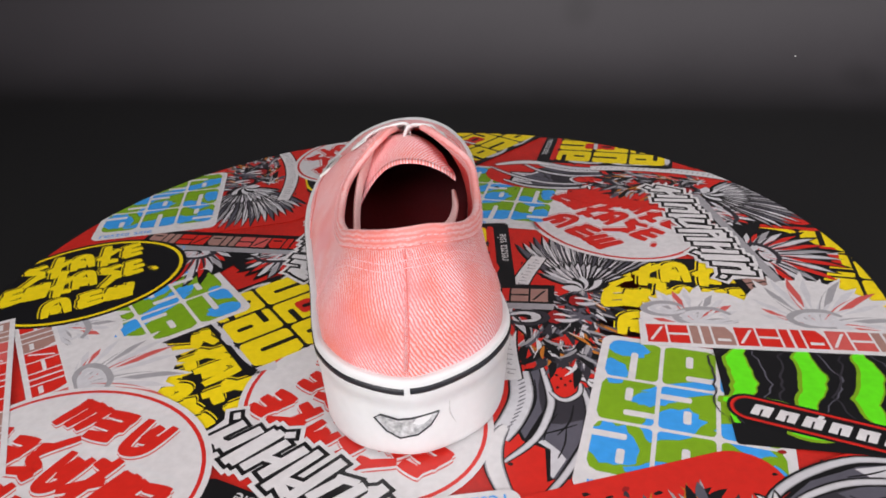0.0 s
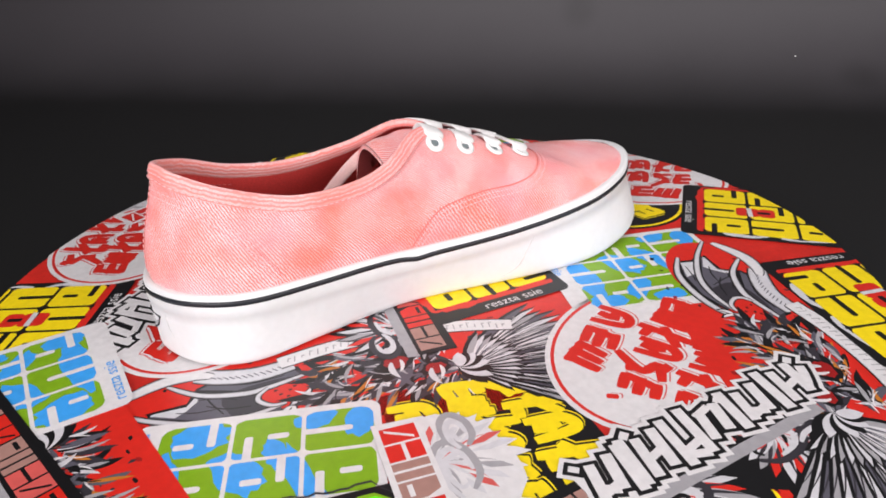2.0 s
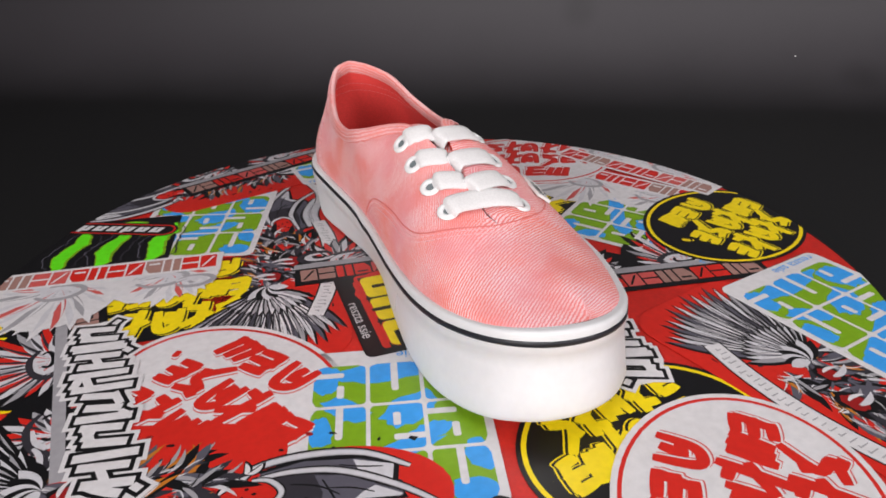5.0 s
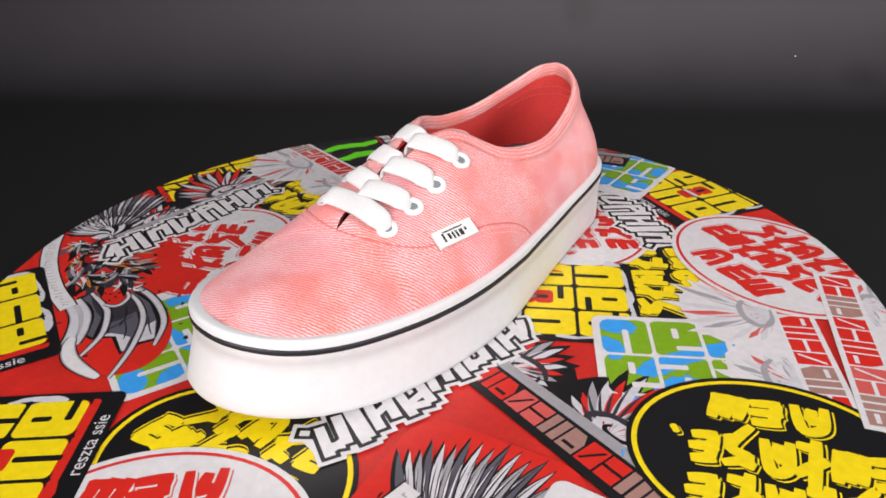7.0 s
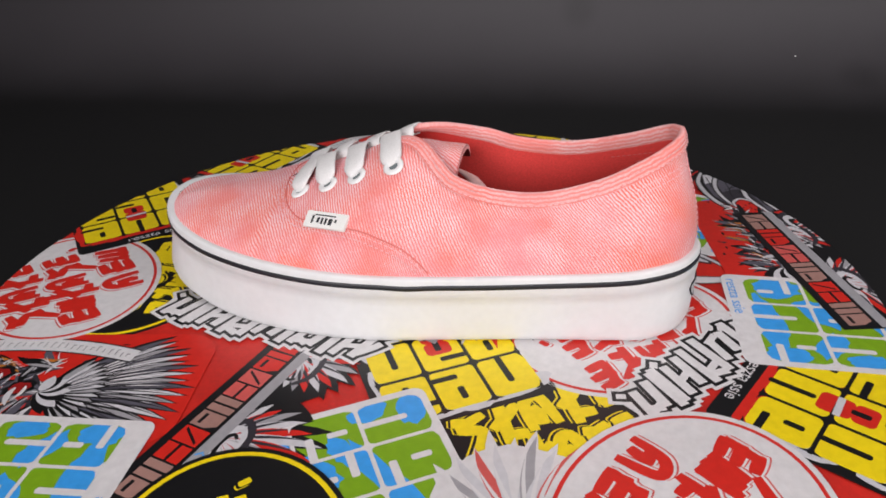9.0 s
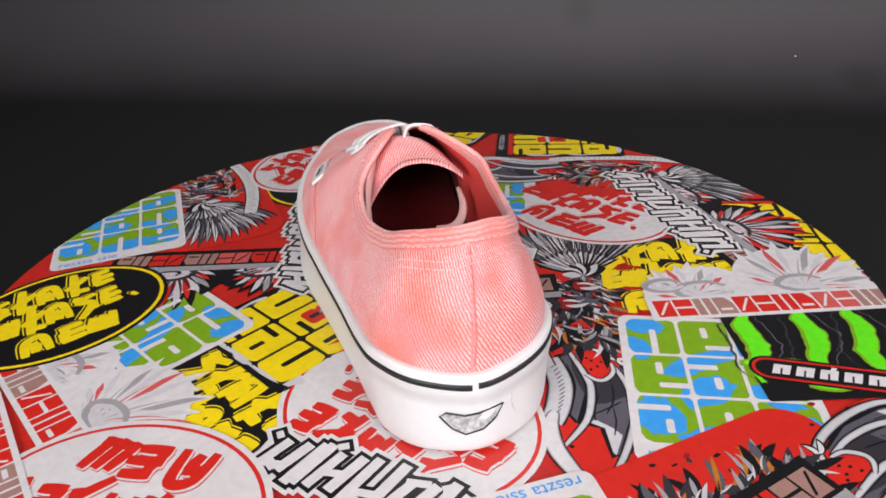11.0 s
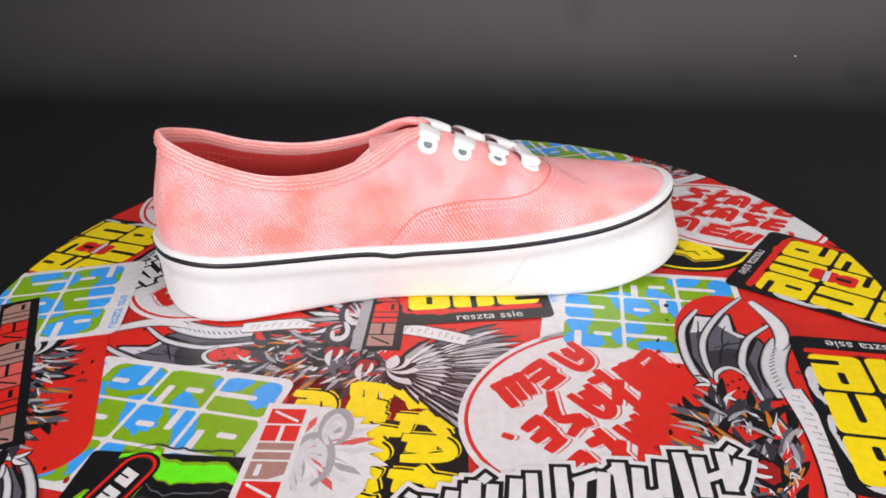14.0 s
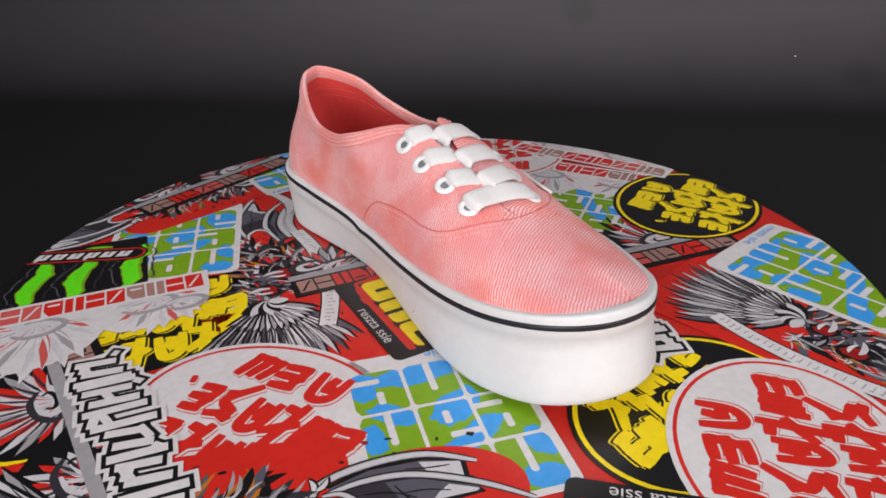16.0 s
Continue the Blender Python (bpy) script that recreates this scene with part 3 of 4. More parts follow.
    for x, y, r in ((28, 8, 6), (44, -1, 5)):
        sh.append(("black", blob(x, y, r + 2, r, 20, 3)))
        sh.append(("deep_red", blob(x, y, r, r * 0.7, 20, 4)))
        sh.append(("pale", petal(x - 2, y, 12, 3, 250, 30)))
        sh.append(("white", petal(x + 2, y + 1, 9, 2, 290, -30)))
    # feathered wing: long outlined quills with pale and dark barbs, then shorter coverts
    for i in range(21):
        a = -34 + 84 * i / 20
        l = 46 + 10 * math.sin(math.pi * i / 20) + 2 * (i % 3)
        y = -4 + 14 * (i / 20 - 0.5)
        sh.append(("black", petal(60, y, l + 2.5, 6.4, a, -10)))
        sh.append((("grey", "pale", "slate")[i % 3], petal(61, y, l, 4.4, a, -10)))
        sh.append(("black", petal(64, y, l * 0.9, 0.8, a, -10)))
        sh.append(("white", petal(66, y, l * 0.72, 0.8, a + 2.2, -10)))
        sh.append(("dark", petal(62, y, l * 0.8, 0.7, a - 2.4, -10)))
    for i in range(16):
        a = -52 + 122 * i / 15
        sh.append(("black", petal(57, -3, 27, 5.6, a, -6)))
        sh.append((("pale", "grey")[i % 2], petal(58, -3, 24, 3.6, a, -6)))
        sh.append(("white" if i % 2 else "slate", petal(60, -3, 17, 0.9, a + 2, -6)))
    for i in range(8):
        sh.append((("black", "pale")[i % 2], petal(54, -3, 17 - i, 6, -70 + 20 * i, 10)))
    # banner with its row of small marks
    ban = [(-22, 22), (4, 28), (34, 30), (62, 27), (86, 21)]
    sh += [("black", q) for q in stroke(ban, 10.2, 0.9, 18)] + [("white", q) for q in stroke(ban, 8.6, 0.9, 18)]
    p = spline(ban, 34)
    for i in range(2, 32):
        x, y = p[i]
        lo, hi = k.uniform(-2.6, -1.2), k.uniform(0.8, 2.6)
        sh.append(("grey", [(x - 0.8, y + lo), (x - 0.2, y + lo), (x + 0.1, y + hi), (x - 0.5, y + hi)]))
        if i % 3:
            sh.append(("grey", [(x - 0.6, y + hi - 0.7), (x + 1.0, y + hi - 0.9), (x + 1.0, y + hi - 0.2), (x - 0.6, y + hi)]))
    return sh, []


def form_claws():
    sh = [("black", rounded(-45, -31, 50, 31, 1.5))]
    k = random.Random(8)
    for n, x0 in enumerate((-33.6, -7.0, 15.5)):
        rows = []
        for i in range(19):
            f = i / 18
            y = 30.5 - 50 * f
            w = (2.4 + 2.6 * math.sin(math.pi * min(1, f * 1.1)) ** 0.8) * (1 if f < 0.8 else (1 - f) / 0.2 * 0.7 + 0.3) + k.uniform(-0.5, 0.5)
            x = x0 - 8.5 * f - 1.8 * math.sin(f * 9 + n) + k.uniform(-0.6, 0.6)
            rows.append((x, y, w))
        for i in range(18):
            (xa, ya, wa), (xb, yb, wb) = rows[i], rows[i + 1]
            strip = lambda a, b: [(xa + wa * a, ya), (xa + wa * b, ya), (xb + wb * b, yb), (xb + wb * a, yb)]
            sh.append(("dark", strip(-2.5, -2.3)))
            sh.append(("slate", strip(2.1, 2.25)))
            sh.append(("green", strip(-1.15, 1.15)))
            sh.append(("lime", strip(-0.8, 1.0)))
    for x, y, a in ((-42, -6, -18), (-20, -22, -8)):
        sh.append(("green", petal(x - 6, y, 27, 10, a, 18)))
        sh.append(("lime", petal(x - 4, y, 24, 7, a, 18)))
    c, d = math.cos(-0.27), math.sin(-0.27)
    tilt = lambda pts: [(x * c - y * d + 2, x * d + y * c - 21) for x, y in pts]
    pill = lambda m: tilt(rounded(-46 - m, -5.5 - m, 46 + m, 5.5 + m, 5.4 + m))
    sh += [("black", pill(2.8)), ("red", pill(1.5)), ("deep_red", pill(0.5)), ("black", pill(0))]
    for i in range(9):
        x = -40 + i * 9.0
        sh.append(("white", tilt([(x, -3.4), (x + 6.8, -3.4), (x + 8.4, 3.2), (x + 1.6, 3.2)])))
        sh.append(("black", tilt([(x + 3.1, -3.5), (x + 3.9, -3.5), (x + 4.7, 0.8), (x + 3.9, 0.8)])))
        if i % 3 == 2:
            sh.append(("white", tilt([(x + 5.2, 3.0), (x + 7.2, 3.0), (x + 8.0, 5.2), (x + 6.0, 5.2)])))
    return sh, []


WORDS = {}


def word_mesh(text):
    """Triangles of a word in the built-in font, one unit high."""
    if text not in WORDS:
        cu = bpy.data.curves.new("word", "FONT")
        cu.body = text
        ob = new("word", cu)
        dg = bpy.context.evaluated_depsgraph_get()
        me = bpy.data.meshes.new_from_object(ob.evaluated_get(dg))
        WORDS[text] = ([tuple(v.co[:2]) for v in me.vertices], [tuple(p.vertices) for p in me.polygons])
        bpy.data.objects.remove(ob)
        bpy.data.curves.remove(cu)
        bpy.data.meshes.remove(me)
    return WORDS[text]


def sticker(form, label, x, y, turn, layer, size=1.051, stretch=1.0):
    """A sticker with its local origin at (x, y) millimetres on the disc, reading along turn degrees."""
    shapes, words = form()
    c, s = math.cos(radians(turn)), math.sin(radians(turn))
    put = lambda u, v: ((x + (c * u * stretch - s * v) * size) / 1000, (y + (s * u * stretch + c * v) * size) / 1000)
    verts, faces, index = [], [], []
    z = -0.0004 + layer * 0.00016
    back = []
    for n, (ink, poly) in enumerate(shapes):
        cut = clipped([put(u, v) for u, v in poly])
        if len(cut) < 3:
            continue
        zz = z + 1e-5 + 1.3e-4 * n / len(shapes)
        if not back:
            back.append((cut, zz))
            continue
        faces.append(tuple(range(len(verts), len(verts) + len(cut))))
        verts += [(px, py, zz) for px, py in cut]
        index.append(INKS.index(ink))
    # the vinyl sheet itself, with its cut edge
    bv, bf = [], []
    for cut, zz in back:
        o, m = len(bv), len(cut)
        bv += [(px, py, zz) for px, py in cut] + [(px, py, zz - 0.00012) for px, py in cut]
        bf.append(tuple(range(o, o + m)))
        bf += [(o + i, o + m + i, o + m + (i + 1) % m, o + (i + 1) % m) for i in range(m)]
    ob = mesh_object("sticker", bv, bf, [INK[shapes[0][0]]], turntable, label, None, False)
    art = mesh_object("printed_artwork", verts, faces, [INK[k] for k in INKS], ob, "", index, False)
    tagged(art, kind="stuff")
    for text, u0, v0, h, ink in words:
        wv, wf = word_mesh(text)
        pts = [put(u0 + a * h, v0 + b * h) for a, b in wv]
        if all((px - CX) ** 2 + (py - CY) ** 2 < (RIM - 0.002) ** 2 for px, py in pts):
            mesh_object("lettering", [(px, py, z + 0.000145) for px, py in pts], wf, [INK[ink]], ob, "", None, False)
    return ob


GREEN = "white sticker packed with green and blue block forms"
YELLOW = "black and red sticker packed with yellow block forms"
ROVAL = "white oval sticker with red brush script"
YOVAL = "black oval sticker with a yellow ring and yellow brush script"
BRUSH = "black sticker with yellow brush script"
GRAF = "long white graffiti sticker outlined in black"
LIGHT = "white sticker with pale petals over a red slab row"
DARK = "dark sticker with grey and red petals over a slab row"
BEAST = "red sticker with a winged beast and feathers"
CLAWS = "black sticker with lime claw marks and a red pill"

sticker(form_dragon, BEAST, 64.6, -79.7, 75.1, 0)
sticker(form_dragon, BEAST, 138.7, 112, -22.9, 2)
sticker(form_dragon, BEAST, -136.8, 203, -78.9, 1)
sticker(form_dragon, BEAST, 99.7, -187.5, 191.1, 3)
sticker(form_eye_dark, DARK, 65.6, -22.9, 170.1, 1)
sticker(form_yellow, YELLOW, 1.6, 24.2, 86.1, 2)
sticker(form_yellow, YELLOW, 47.3, 219.6, -46.9, 3)
sticker(form_yellow, YELLOW, 148.9, 183.7, -108.9, 3)
sticker(form_yellow, YELLOW, -74.9, -204.3, 152.1, 2)
sticker(form_yellow, YELLOW, -62.6, -22.2, 123.1, 1)
sticker(form_yellow, YELLOW, 223.1, -11.5, 161.1, 1)
sticker(form_yellow_brush, BRUSH, -116, -88.4, -53.9, 0)
sticker(form_yellow_brush, BRUSH, 133.1, -36.3, -8.9, 0)
sticker(form_yellow_oval, YOVAL, -32.4, 157.1, 187.1, 0)
sticker(form_green, GREEN, 55.8, 105.1, -17.9, 1)
sticker(form_green, GREEN, 103.4, -127.3, -20.9, 2)
sticker(form_green, GREEN, -152.4, -2.9, 213.6, 2)
sticker(form_green, GREEN, -182.1, 124.7, 7.7, 3)
sticker(form_red_oval, ROVAL, 119.8, 58, -58.9, 1)
sticker(form_red_oval, ROVAL, -43.8, 198.9, 46.1, 2)
sticker(form_red_oval, ROVAL, -29.4, -108.8, 130.1, 1)
sticker(form_eye_light, LIGHT, -217.3, -16.8, -59.9, 3)
sticker(form_red_oval, ROVAL, -144.6, -134.2, 153.1, 4)
sticker(form_eye_light, LIGHT, -171.9, -133.6, 114.1, 5)
sticker(form_eye_dark, DARK, -55.6, 49.4, 167.1, 2)
sticker(form_yellow_oval, YOVAL, -196.9, 19.3, 25.1, 4)
sticker(form_eye_dark, DARK, 166.6, 82, -88.9, 2)
sticker(form_graffiti, GRAF, -61.2, 69.3, 81.7, 4)
sticker(form_graffiti, GRAF, 167.5, 35.8, -88.9, 4)
sticker(form_graffiti, GRAF, -41.3, -150.1, 143.1, 3)
sticker(form_green, GREEN, -6.5, -210.4, 183.1, 4)
sticker(form_eye_dark, DARK, 106.4, -178.8, 197.1, 5)
sticker(form_eye_light, LIGHT, 103, -73.9, -10.9, 5)
sticker(form_claws, CLAWS, 170.1, -122.9, -12.9, 4)

# ---- the shoe ----
sneaker = tagged(new("sneaker"), "coral pink canvas low-top sneaker with a thick white sole", "sneaker")
MM = 0.001
NS, NV = 184, 22
# plan of the sole's foot, from the heel round the outer side to the toe and back (millimetres)
FOOT = [(-9.2, -140.4), (-28.7, -133.3), (-40.6, -118.5), (-44.5, -101.6), (-50.2, -67.9), (-58.4, -27.4), (-65.7, 9.6), (-66.8, 41.0), (-62.5, 73.1), (-52.7, 104.2), (-39.6, 128.9), (-18.6, 143.8), (5.7, 143.8), (24.8, 128.3), (34.2, 102.2), (36.1, 71.7), (31.6, 35.8), (24.0, -6.0), (22.8, -35.3), (27.8, -70.4), (31.4, -103.2), (22.8, -124.1), (7.0, -136.2)]
LEAN = [0.23, -0.23, 0.15, 1.41, 0.79, -0.53, -2.49, -2.79, -2.25, -2.11, -3.35, -5.45, -7.02, -6.61, -4.08, -1.86, 0.71, 4.73, 5.98, 4.11, 2.23, 1.21, 0.29]
# upper edge above each of those: collar, eyestay, then the ridge of the toe
EDGE_TOP = [(-3.2, -126.8, 92.2), (-13.2, -122.6, 89.6), (-24.0, -109.7, 84.1), (-30.3, -89.1, 75.3), (-34.9, -59.9, 69.9), (-31.8, -27.7, 74.0), (-13.5, -2.5, 86.2), (-7.6, 31.5, 74.0), (-7.8, 63.6, 60.4), (-12.3, 85.7, 54.7), (-15.2, 106.7, 52.1), (-17.3, 122.4, 49.4), (-15.1, 108.3, 53.3), (-12.1, 88.7, 56.3), (-6.6, 66, 61.0), (-3.4, 34, 74.6), (4.5, -1.2, 86.6), (23.7, -28.2, 79.4), (26.0, -48.2, 74.2), (24.2, -75.0, 74.0), (17.8, -102.1, 81.5), (10.2, -119.8, 89.4), (3.0, -125.0, 92.0)]
WALL = [1, 1, 1, 1, 1, 0.8, 0.35, 0.2, 0.1, 0, 0, 0, 0, 0, 0.1, 0.2, 0.35, 0.8, 1, 1, 1, 1, 1]
DROP = [4.72, 4.62, 4.5, 4.47, 4.42, 4.43, 4.62, 4.97, 5.29, 5.39, 5.29, 5.17, 5.06, 4.91, 4.75, 4.47, 4.12, 3.93, 3.88, 3.91, 3.97, 4.14, 4.48]     # depth of the black line under the sole's top
FOX_TOP = [38.4, 39.56, 39.86, 38.38, 36.58, 35.34, 35.18, 36.11, 37.69, 39.95, 44.11, 47.45, 48.17, 45.86, 41.91, 38.29, 34.46, 33.4, 34.89, 36.48, 38.27, 38.88, 38.36]

foot = spline(FOOT, NS, True)
edge_top = spline(EDGE_TOP, NS, True)
for k in range(25):                  # both halves of the toe share one ridge
    edge_top[88 + k] = edge_top[88 - k]
wall = np.clip(spline([(w, 0) for w in WALL], NS, True)[:, 0], 0, 1)
drop = spline([(w, 0) for w in DROP], NS, True)[:, 0]
fox = spline([(w, 0) for w in FOX_TOP], NS, True)[:, 0]
side = np.roll(foot, -1, 0) - np.roll(foot, 1, 0)
side /= np.linalg.norm(side, axis=1)[:, None]
out2 = np.stack([-side[:, 1], side[:, 0]], 1)
if np.mean(np.sum(out2 * (foot - foot.mean(0)), axis=1)) < 0:
    out2 = -out2
away = np.concatenate([out2, np.zeros((NS, 1))], 1)
toe_pull = np.clip((foot[:, 1] - 60) / 80, 0, 1)


def sole_point(off, z):
    """Ring round the sole, off millimetres outside its foot, at height z (number or array)."""
    return np.concatenate([foot + out2 * np.broadcast_to(off, (NS,))[:, None], np.broadcast_to(z, (NS,))[:, None]], 1)


def closed_rings(rings, cap_first=False, cap_last=False):
    verts = np.concatenate(rings) * MM
    faces = []
    for i in range(len(rings) - 1):
        for k in range(NS):
            l = (k + 1) % NS
            faces.append((i * NS + k, i * NS + l, (i + 1) * NS + l, (i + 1) * NS + k))
    if cap_first:
        faces.append(tuple(range(NS))[::-1])
    if cap_last:
        faces.append(tuple((len(rings) - 1) * NS + k for k in range(NS)))
    return verts, faces


lean = spline([(w, 0) for w in LEAN], NS, True)[:, 0]     # how far the sidewall leans out
spring = 10.3 * np.clip((foot[:, 1] - 86) / 59, 0, 1) ** 1.6 + 0.9 * np.clip((-118 - foot[:, 1]) / 23, 0, 1) ** 1.6


def sole():
    top = fox
    rings = [sole_point(-6, 0.4 + spring), sole_point(-1.6, 0.3 + spring), sole_point(-0.4, 1.4 + spring), sole_point(0.2, 4 + spring)]
    for f in (0.3, 0.55, 0.8):
        rings.append(sole_point(0.2 + lean * f, 4 + spring + (top - 15.5 - spring) * f))
    # the upper foxing tape sits a little proud, its lip rounded
    rings += [sole_point(lean + 0.2, top - 11.2), sole_point(lean + 0.75, top - 10.6), sole_point(lean + 0.8, top - 6), sole_point(lean + 0.7, top - 1.2),
              sole_point(lean + 0.1, top - 0.2), sole_point(lean - 1.2, top), sole_point(lean - 4.5, top - 0.6)]
    v, f = closed_rings(rings, True, False)
    mesh_object("sole", v, f, [RUBBER], sneaker, "thick smooth white rubber sole")
    # black line round the tape, parted at the heel
    ks = list(range(NS))
    kj = np.arange(NS)
    wob = 0.15 * np.sin(kj * 0.31) - 0.9 * np.exp(-((kj - 139) / 1.6) ** 2) + 0.5 / (1 + np.exp(-(kj - 141) * 1.5)) - 0.7 * np.exp(-((kj - 44) / 2.0) ** 2)
    mid = top - drop + wob
    rows = [sole_point(lean + 0.55, mid - 1.4), sole_point(lean + 1.15, mid - 1.2), sole_point(lean + 1.15, mid + 1.2), sole_point(lean + 0.55, mid + 1.4)]
    verts, faces = [], []
    for k in ks:
        verts += [r[k] * MM for r in rows]
    for i in range(len(ks) - 1):
        for j in range(3):
            faces.append((i * 4 + j, (i + 1) * 4 + j, (i + 1) * 4 + j + 1, i * 4 + j + 1))
    mesh_object("stripe", verts, faces, [STRIPE], sneaker, "thin black line round the sole")
    # insole board seen inside
    v, f = closed_rings([sole_point(lean - 4, top - 6), sole_point(lean - 6, top - 3)], False, True)
    mesh_object("insole", v, f, [DARKLIN], sneaker, "dark maroon insole")
    # heel patch: a plain dark lozenge in place of its mark
    patch = []
    for u, z in ((-12.5, 20), (-10, 22), (-3, 20.6), (2, 21.2), (12.5, 22), (9, 16.5), (4, 13), (-3, 11.5), (-8, 14.5)):
        patch.append((u, z))
    heel_patch(patch)


def heel_surface(u, z, lift=0.0):
    """Point on the heel's sidewall, u millimetres round from its middle."""
    per = np.linalg.norm(np.roll(foot, -1, 0) - foot, axis=1)
    k, left = 0, abs(u)
    step = 1 if u < 0 else -1
    while left > per[k % NS]:
        left -= per[k % NS]
        k += step
    a, b = k % NS, (k + step) % NS
    w = left / per[a]
    f = np.clip((z - 4) / (fox[0] - 16), 0, 1) * 0.9
    p = (foot[a] + out2[a] * (0.2 + lean[a] * f + lift)) * (1 - w) + (foot[b] + out2[b] * (0.2 + lean[b] * f + lift)) * w
    return np.array([p[0], p[1], z]) * MM


def heel_patch(pts):
    v = [heel_surface(x, z, 0.45) for x, z in pts]
    v.append(heel_surface(0, 17.5, 0.5))
    n = len(pts)
    mesh_object("heel_mark", v, [(i, (i + 1) % n, n) for i in range(n)], [HEELINK], sneaker, "small worn grey heel mark", None, False)
    rim = tube([heel_surface(x, z, 0.5) for x, z in pts], 0.0004, 5, True)
    mesh_object("heel_mark_rim", rim[0], rim[1], [TAGINK], sneaker)


sole()


def scuff(run, name="scuff"):
    """A faint grey line on the sidewall through (outline index, height) points."""
    rise = [sole_point(0.2 + lean * np.clip((z - 4) / 20, 0, 1) * 0.8, z)[k] for k, z in run]
    v, f = tube(spline(rise, 14) * MM, 0.00028 * np.sin(np.linspace(0.3, 2.9, 14)), 5)
    mesh_object(name, v, f, [SCUFF], sneaker, "faint grey scuff on white rubber")


scuff([(125, 25), (126, 17), (127, 9), (129, 4)])
scuff([(176, 25), (176, 19), (175, 13)])

# outer skin of the upper
root = sole_point(lean - 2.6, fox - 1.5)
RIDGE = np.interp(edge_top[:, 1], [63, 78, 99, 118, 131], [-0.18, -0.18, -0.23, -0.38, -0.48])
ROOT_H = np.maximum(edge_top[:, 2] - root[:, 2], 3)


def upper_point(k, v, inset=0.0):
    """Point of the upper at outline index k and height share v."""
    p, q, h, w = root[k], edge_top[k], ROOT_H[k], wall[k]
    flat = np.array([p[0] - q[0], p[1] - q[1], 0.0])
    b1 = p + np.array([0, 0, h * (0.30 + 0.08 * w)]) + away[k] * (1.2 + 1.0 * w)
    b2 = q + flat * (0.48 - 0.18 * w) - np.array([0, 0, h * 0.36 * w - RIDGE[k] * (0.48 - 0.18 * w) * flat[1] * (1 - w)])
    c = (1 - v) ** 3 * p + 3 * (1 - v) ** 2 * v * b1 + 3 * (1 - v) * v * v * b2 + v ** 3 * q
    return c


GRID = np.array([[upper_point(k, j / (NV - 1)) for k in range(NS)] for j in range(NV)])     # rows upwards
for k in range(64, 89):               # round the ridge of the toe over
    m = 176 - k
    across = np.concatenate([GRID[:, k], GRID[::-1][1:, m]])
    for _ in range(40):
        across[NV - 10:NV + 9] = (across[NV - 11:NV + 8] + 2 * across[NV - 10:NV + 9] + across[NV - 9:NV + 10]) / 4
    across[:, 2] += 1.2 * np.exp(-((np.arange(2 * NV - 1) - NV + 1) / 8.0) ** 2)
    GRID[:, k], GRID[:, m] = across[:NV], across[::-1][:NV]
du = np.roll(GRID, -1, 1) - np.roll(GRID, 1, 1)
dv = np.gradient(GRID, axis=0)
NORM = np.cross(dv, du)
NORM /= np.linalg.norm(NORM, axis=2)[:, :, None] + 1e-9
if np.mean(np.sum(NORM[2] * away, axis=1)) < 0:
    NORM = -NORM
for k in range(64, 113):              # along the ridge the rows fold back on themselves
    n = NORM[NV - 3, k] + NORM[NV - 3, 176 - k] + (0, 0, 0.4)
    NORM[NV - 1, k] = NORM[NV - 2, k] = n / np.linalg.norm(n)


def on_upper(x, y, z, lift=0.0):
    """The nearest point of the upper, raised by lift millimetres, and its normal."""
    d = np.sum((GRID - np.array([x, y, z])) ** 2, axis=2)
    j, k = np.unravel_index(np.argmin(d), d.shape)
    j0, p, n = j, GRID[j, k], NORM[j, k]
    # settle on the tangent plane for a smooth path
    q = np.array([x, y, z], float)
    q = q - n * np.dot(q - p, n)
    return q + n * lift, n


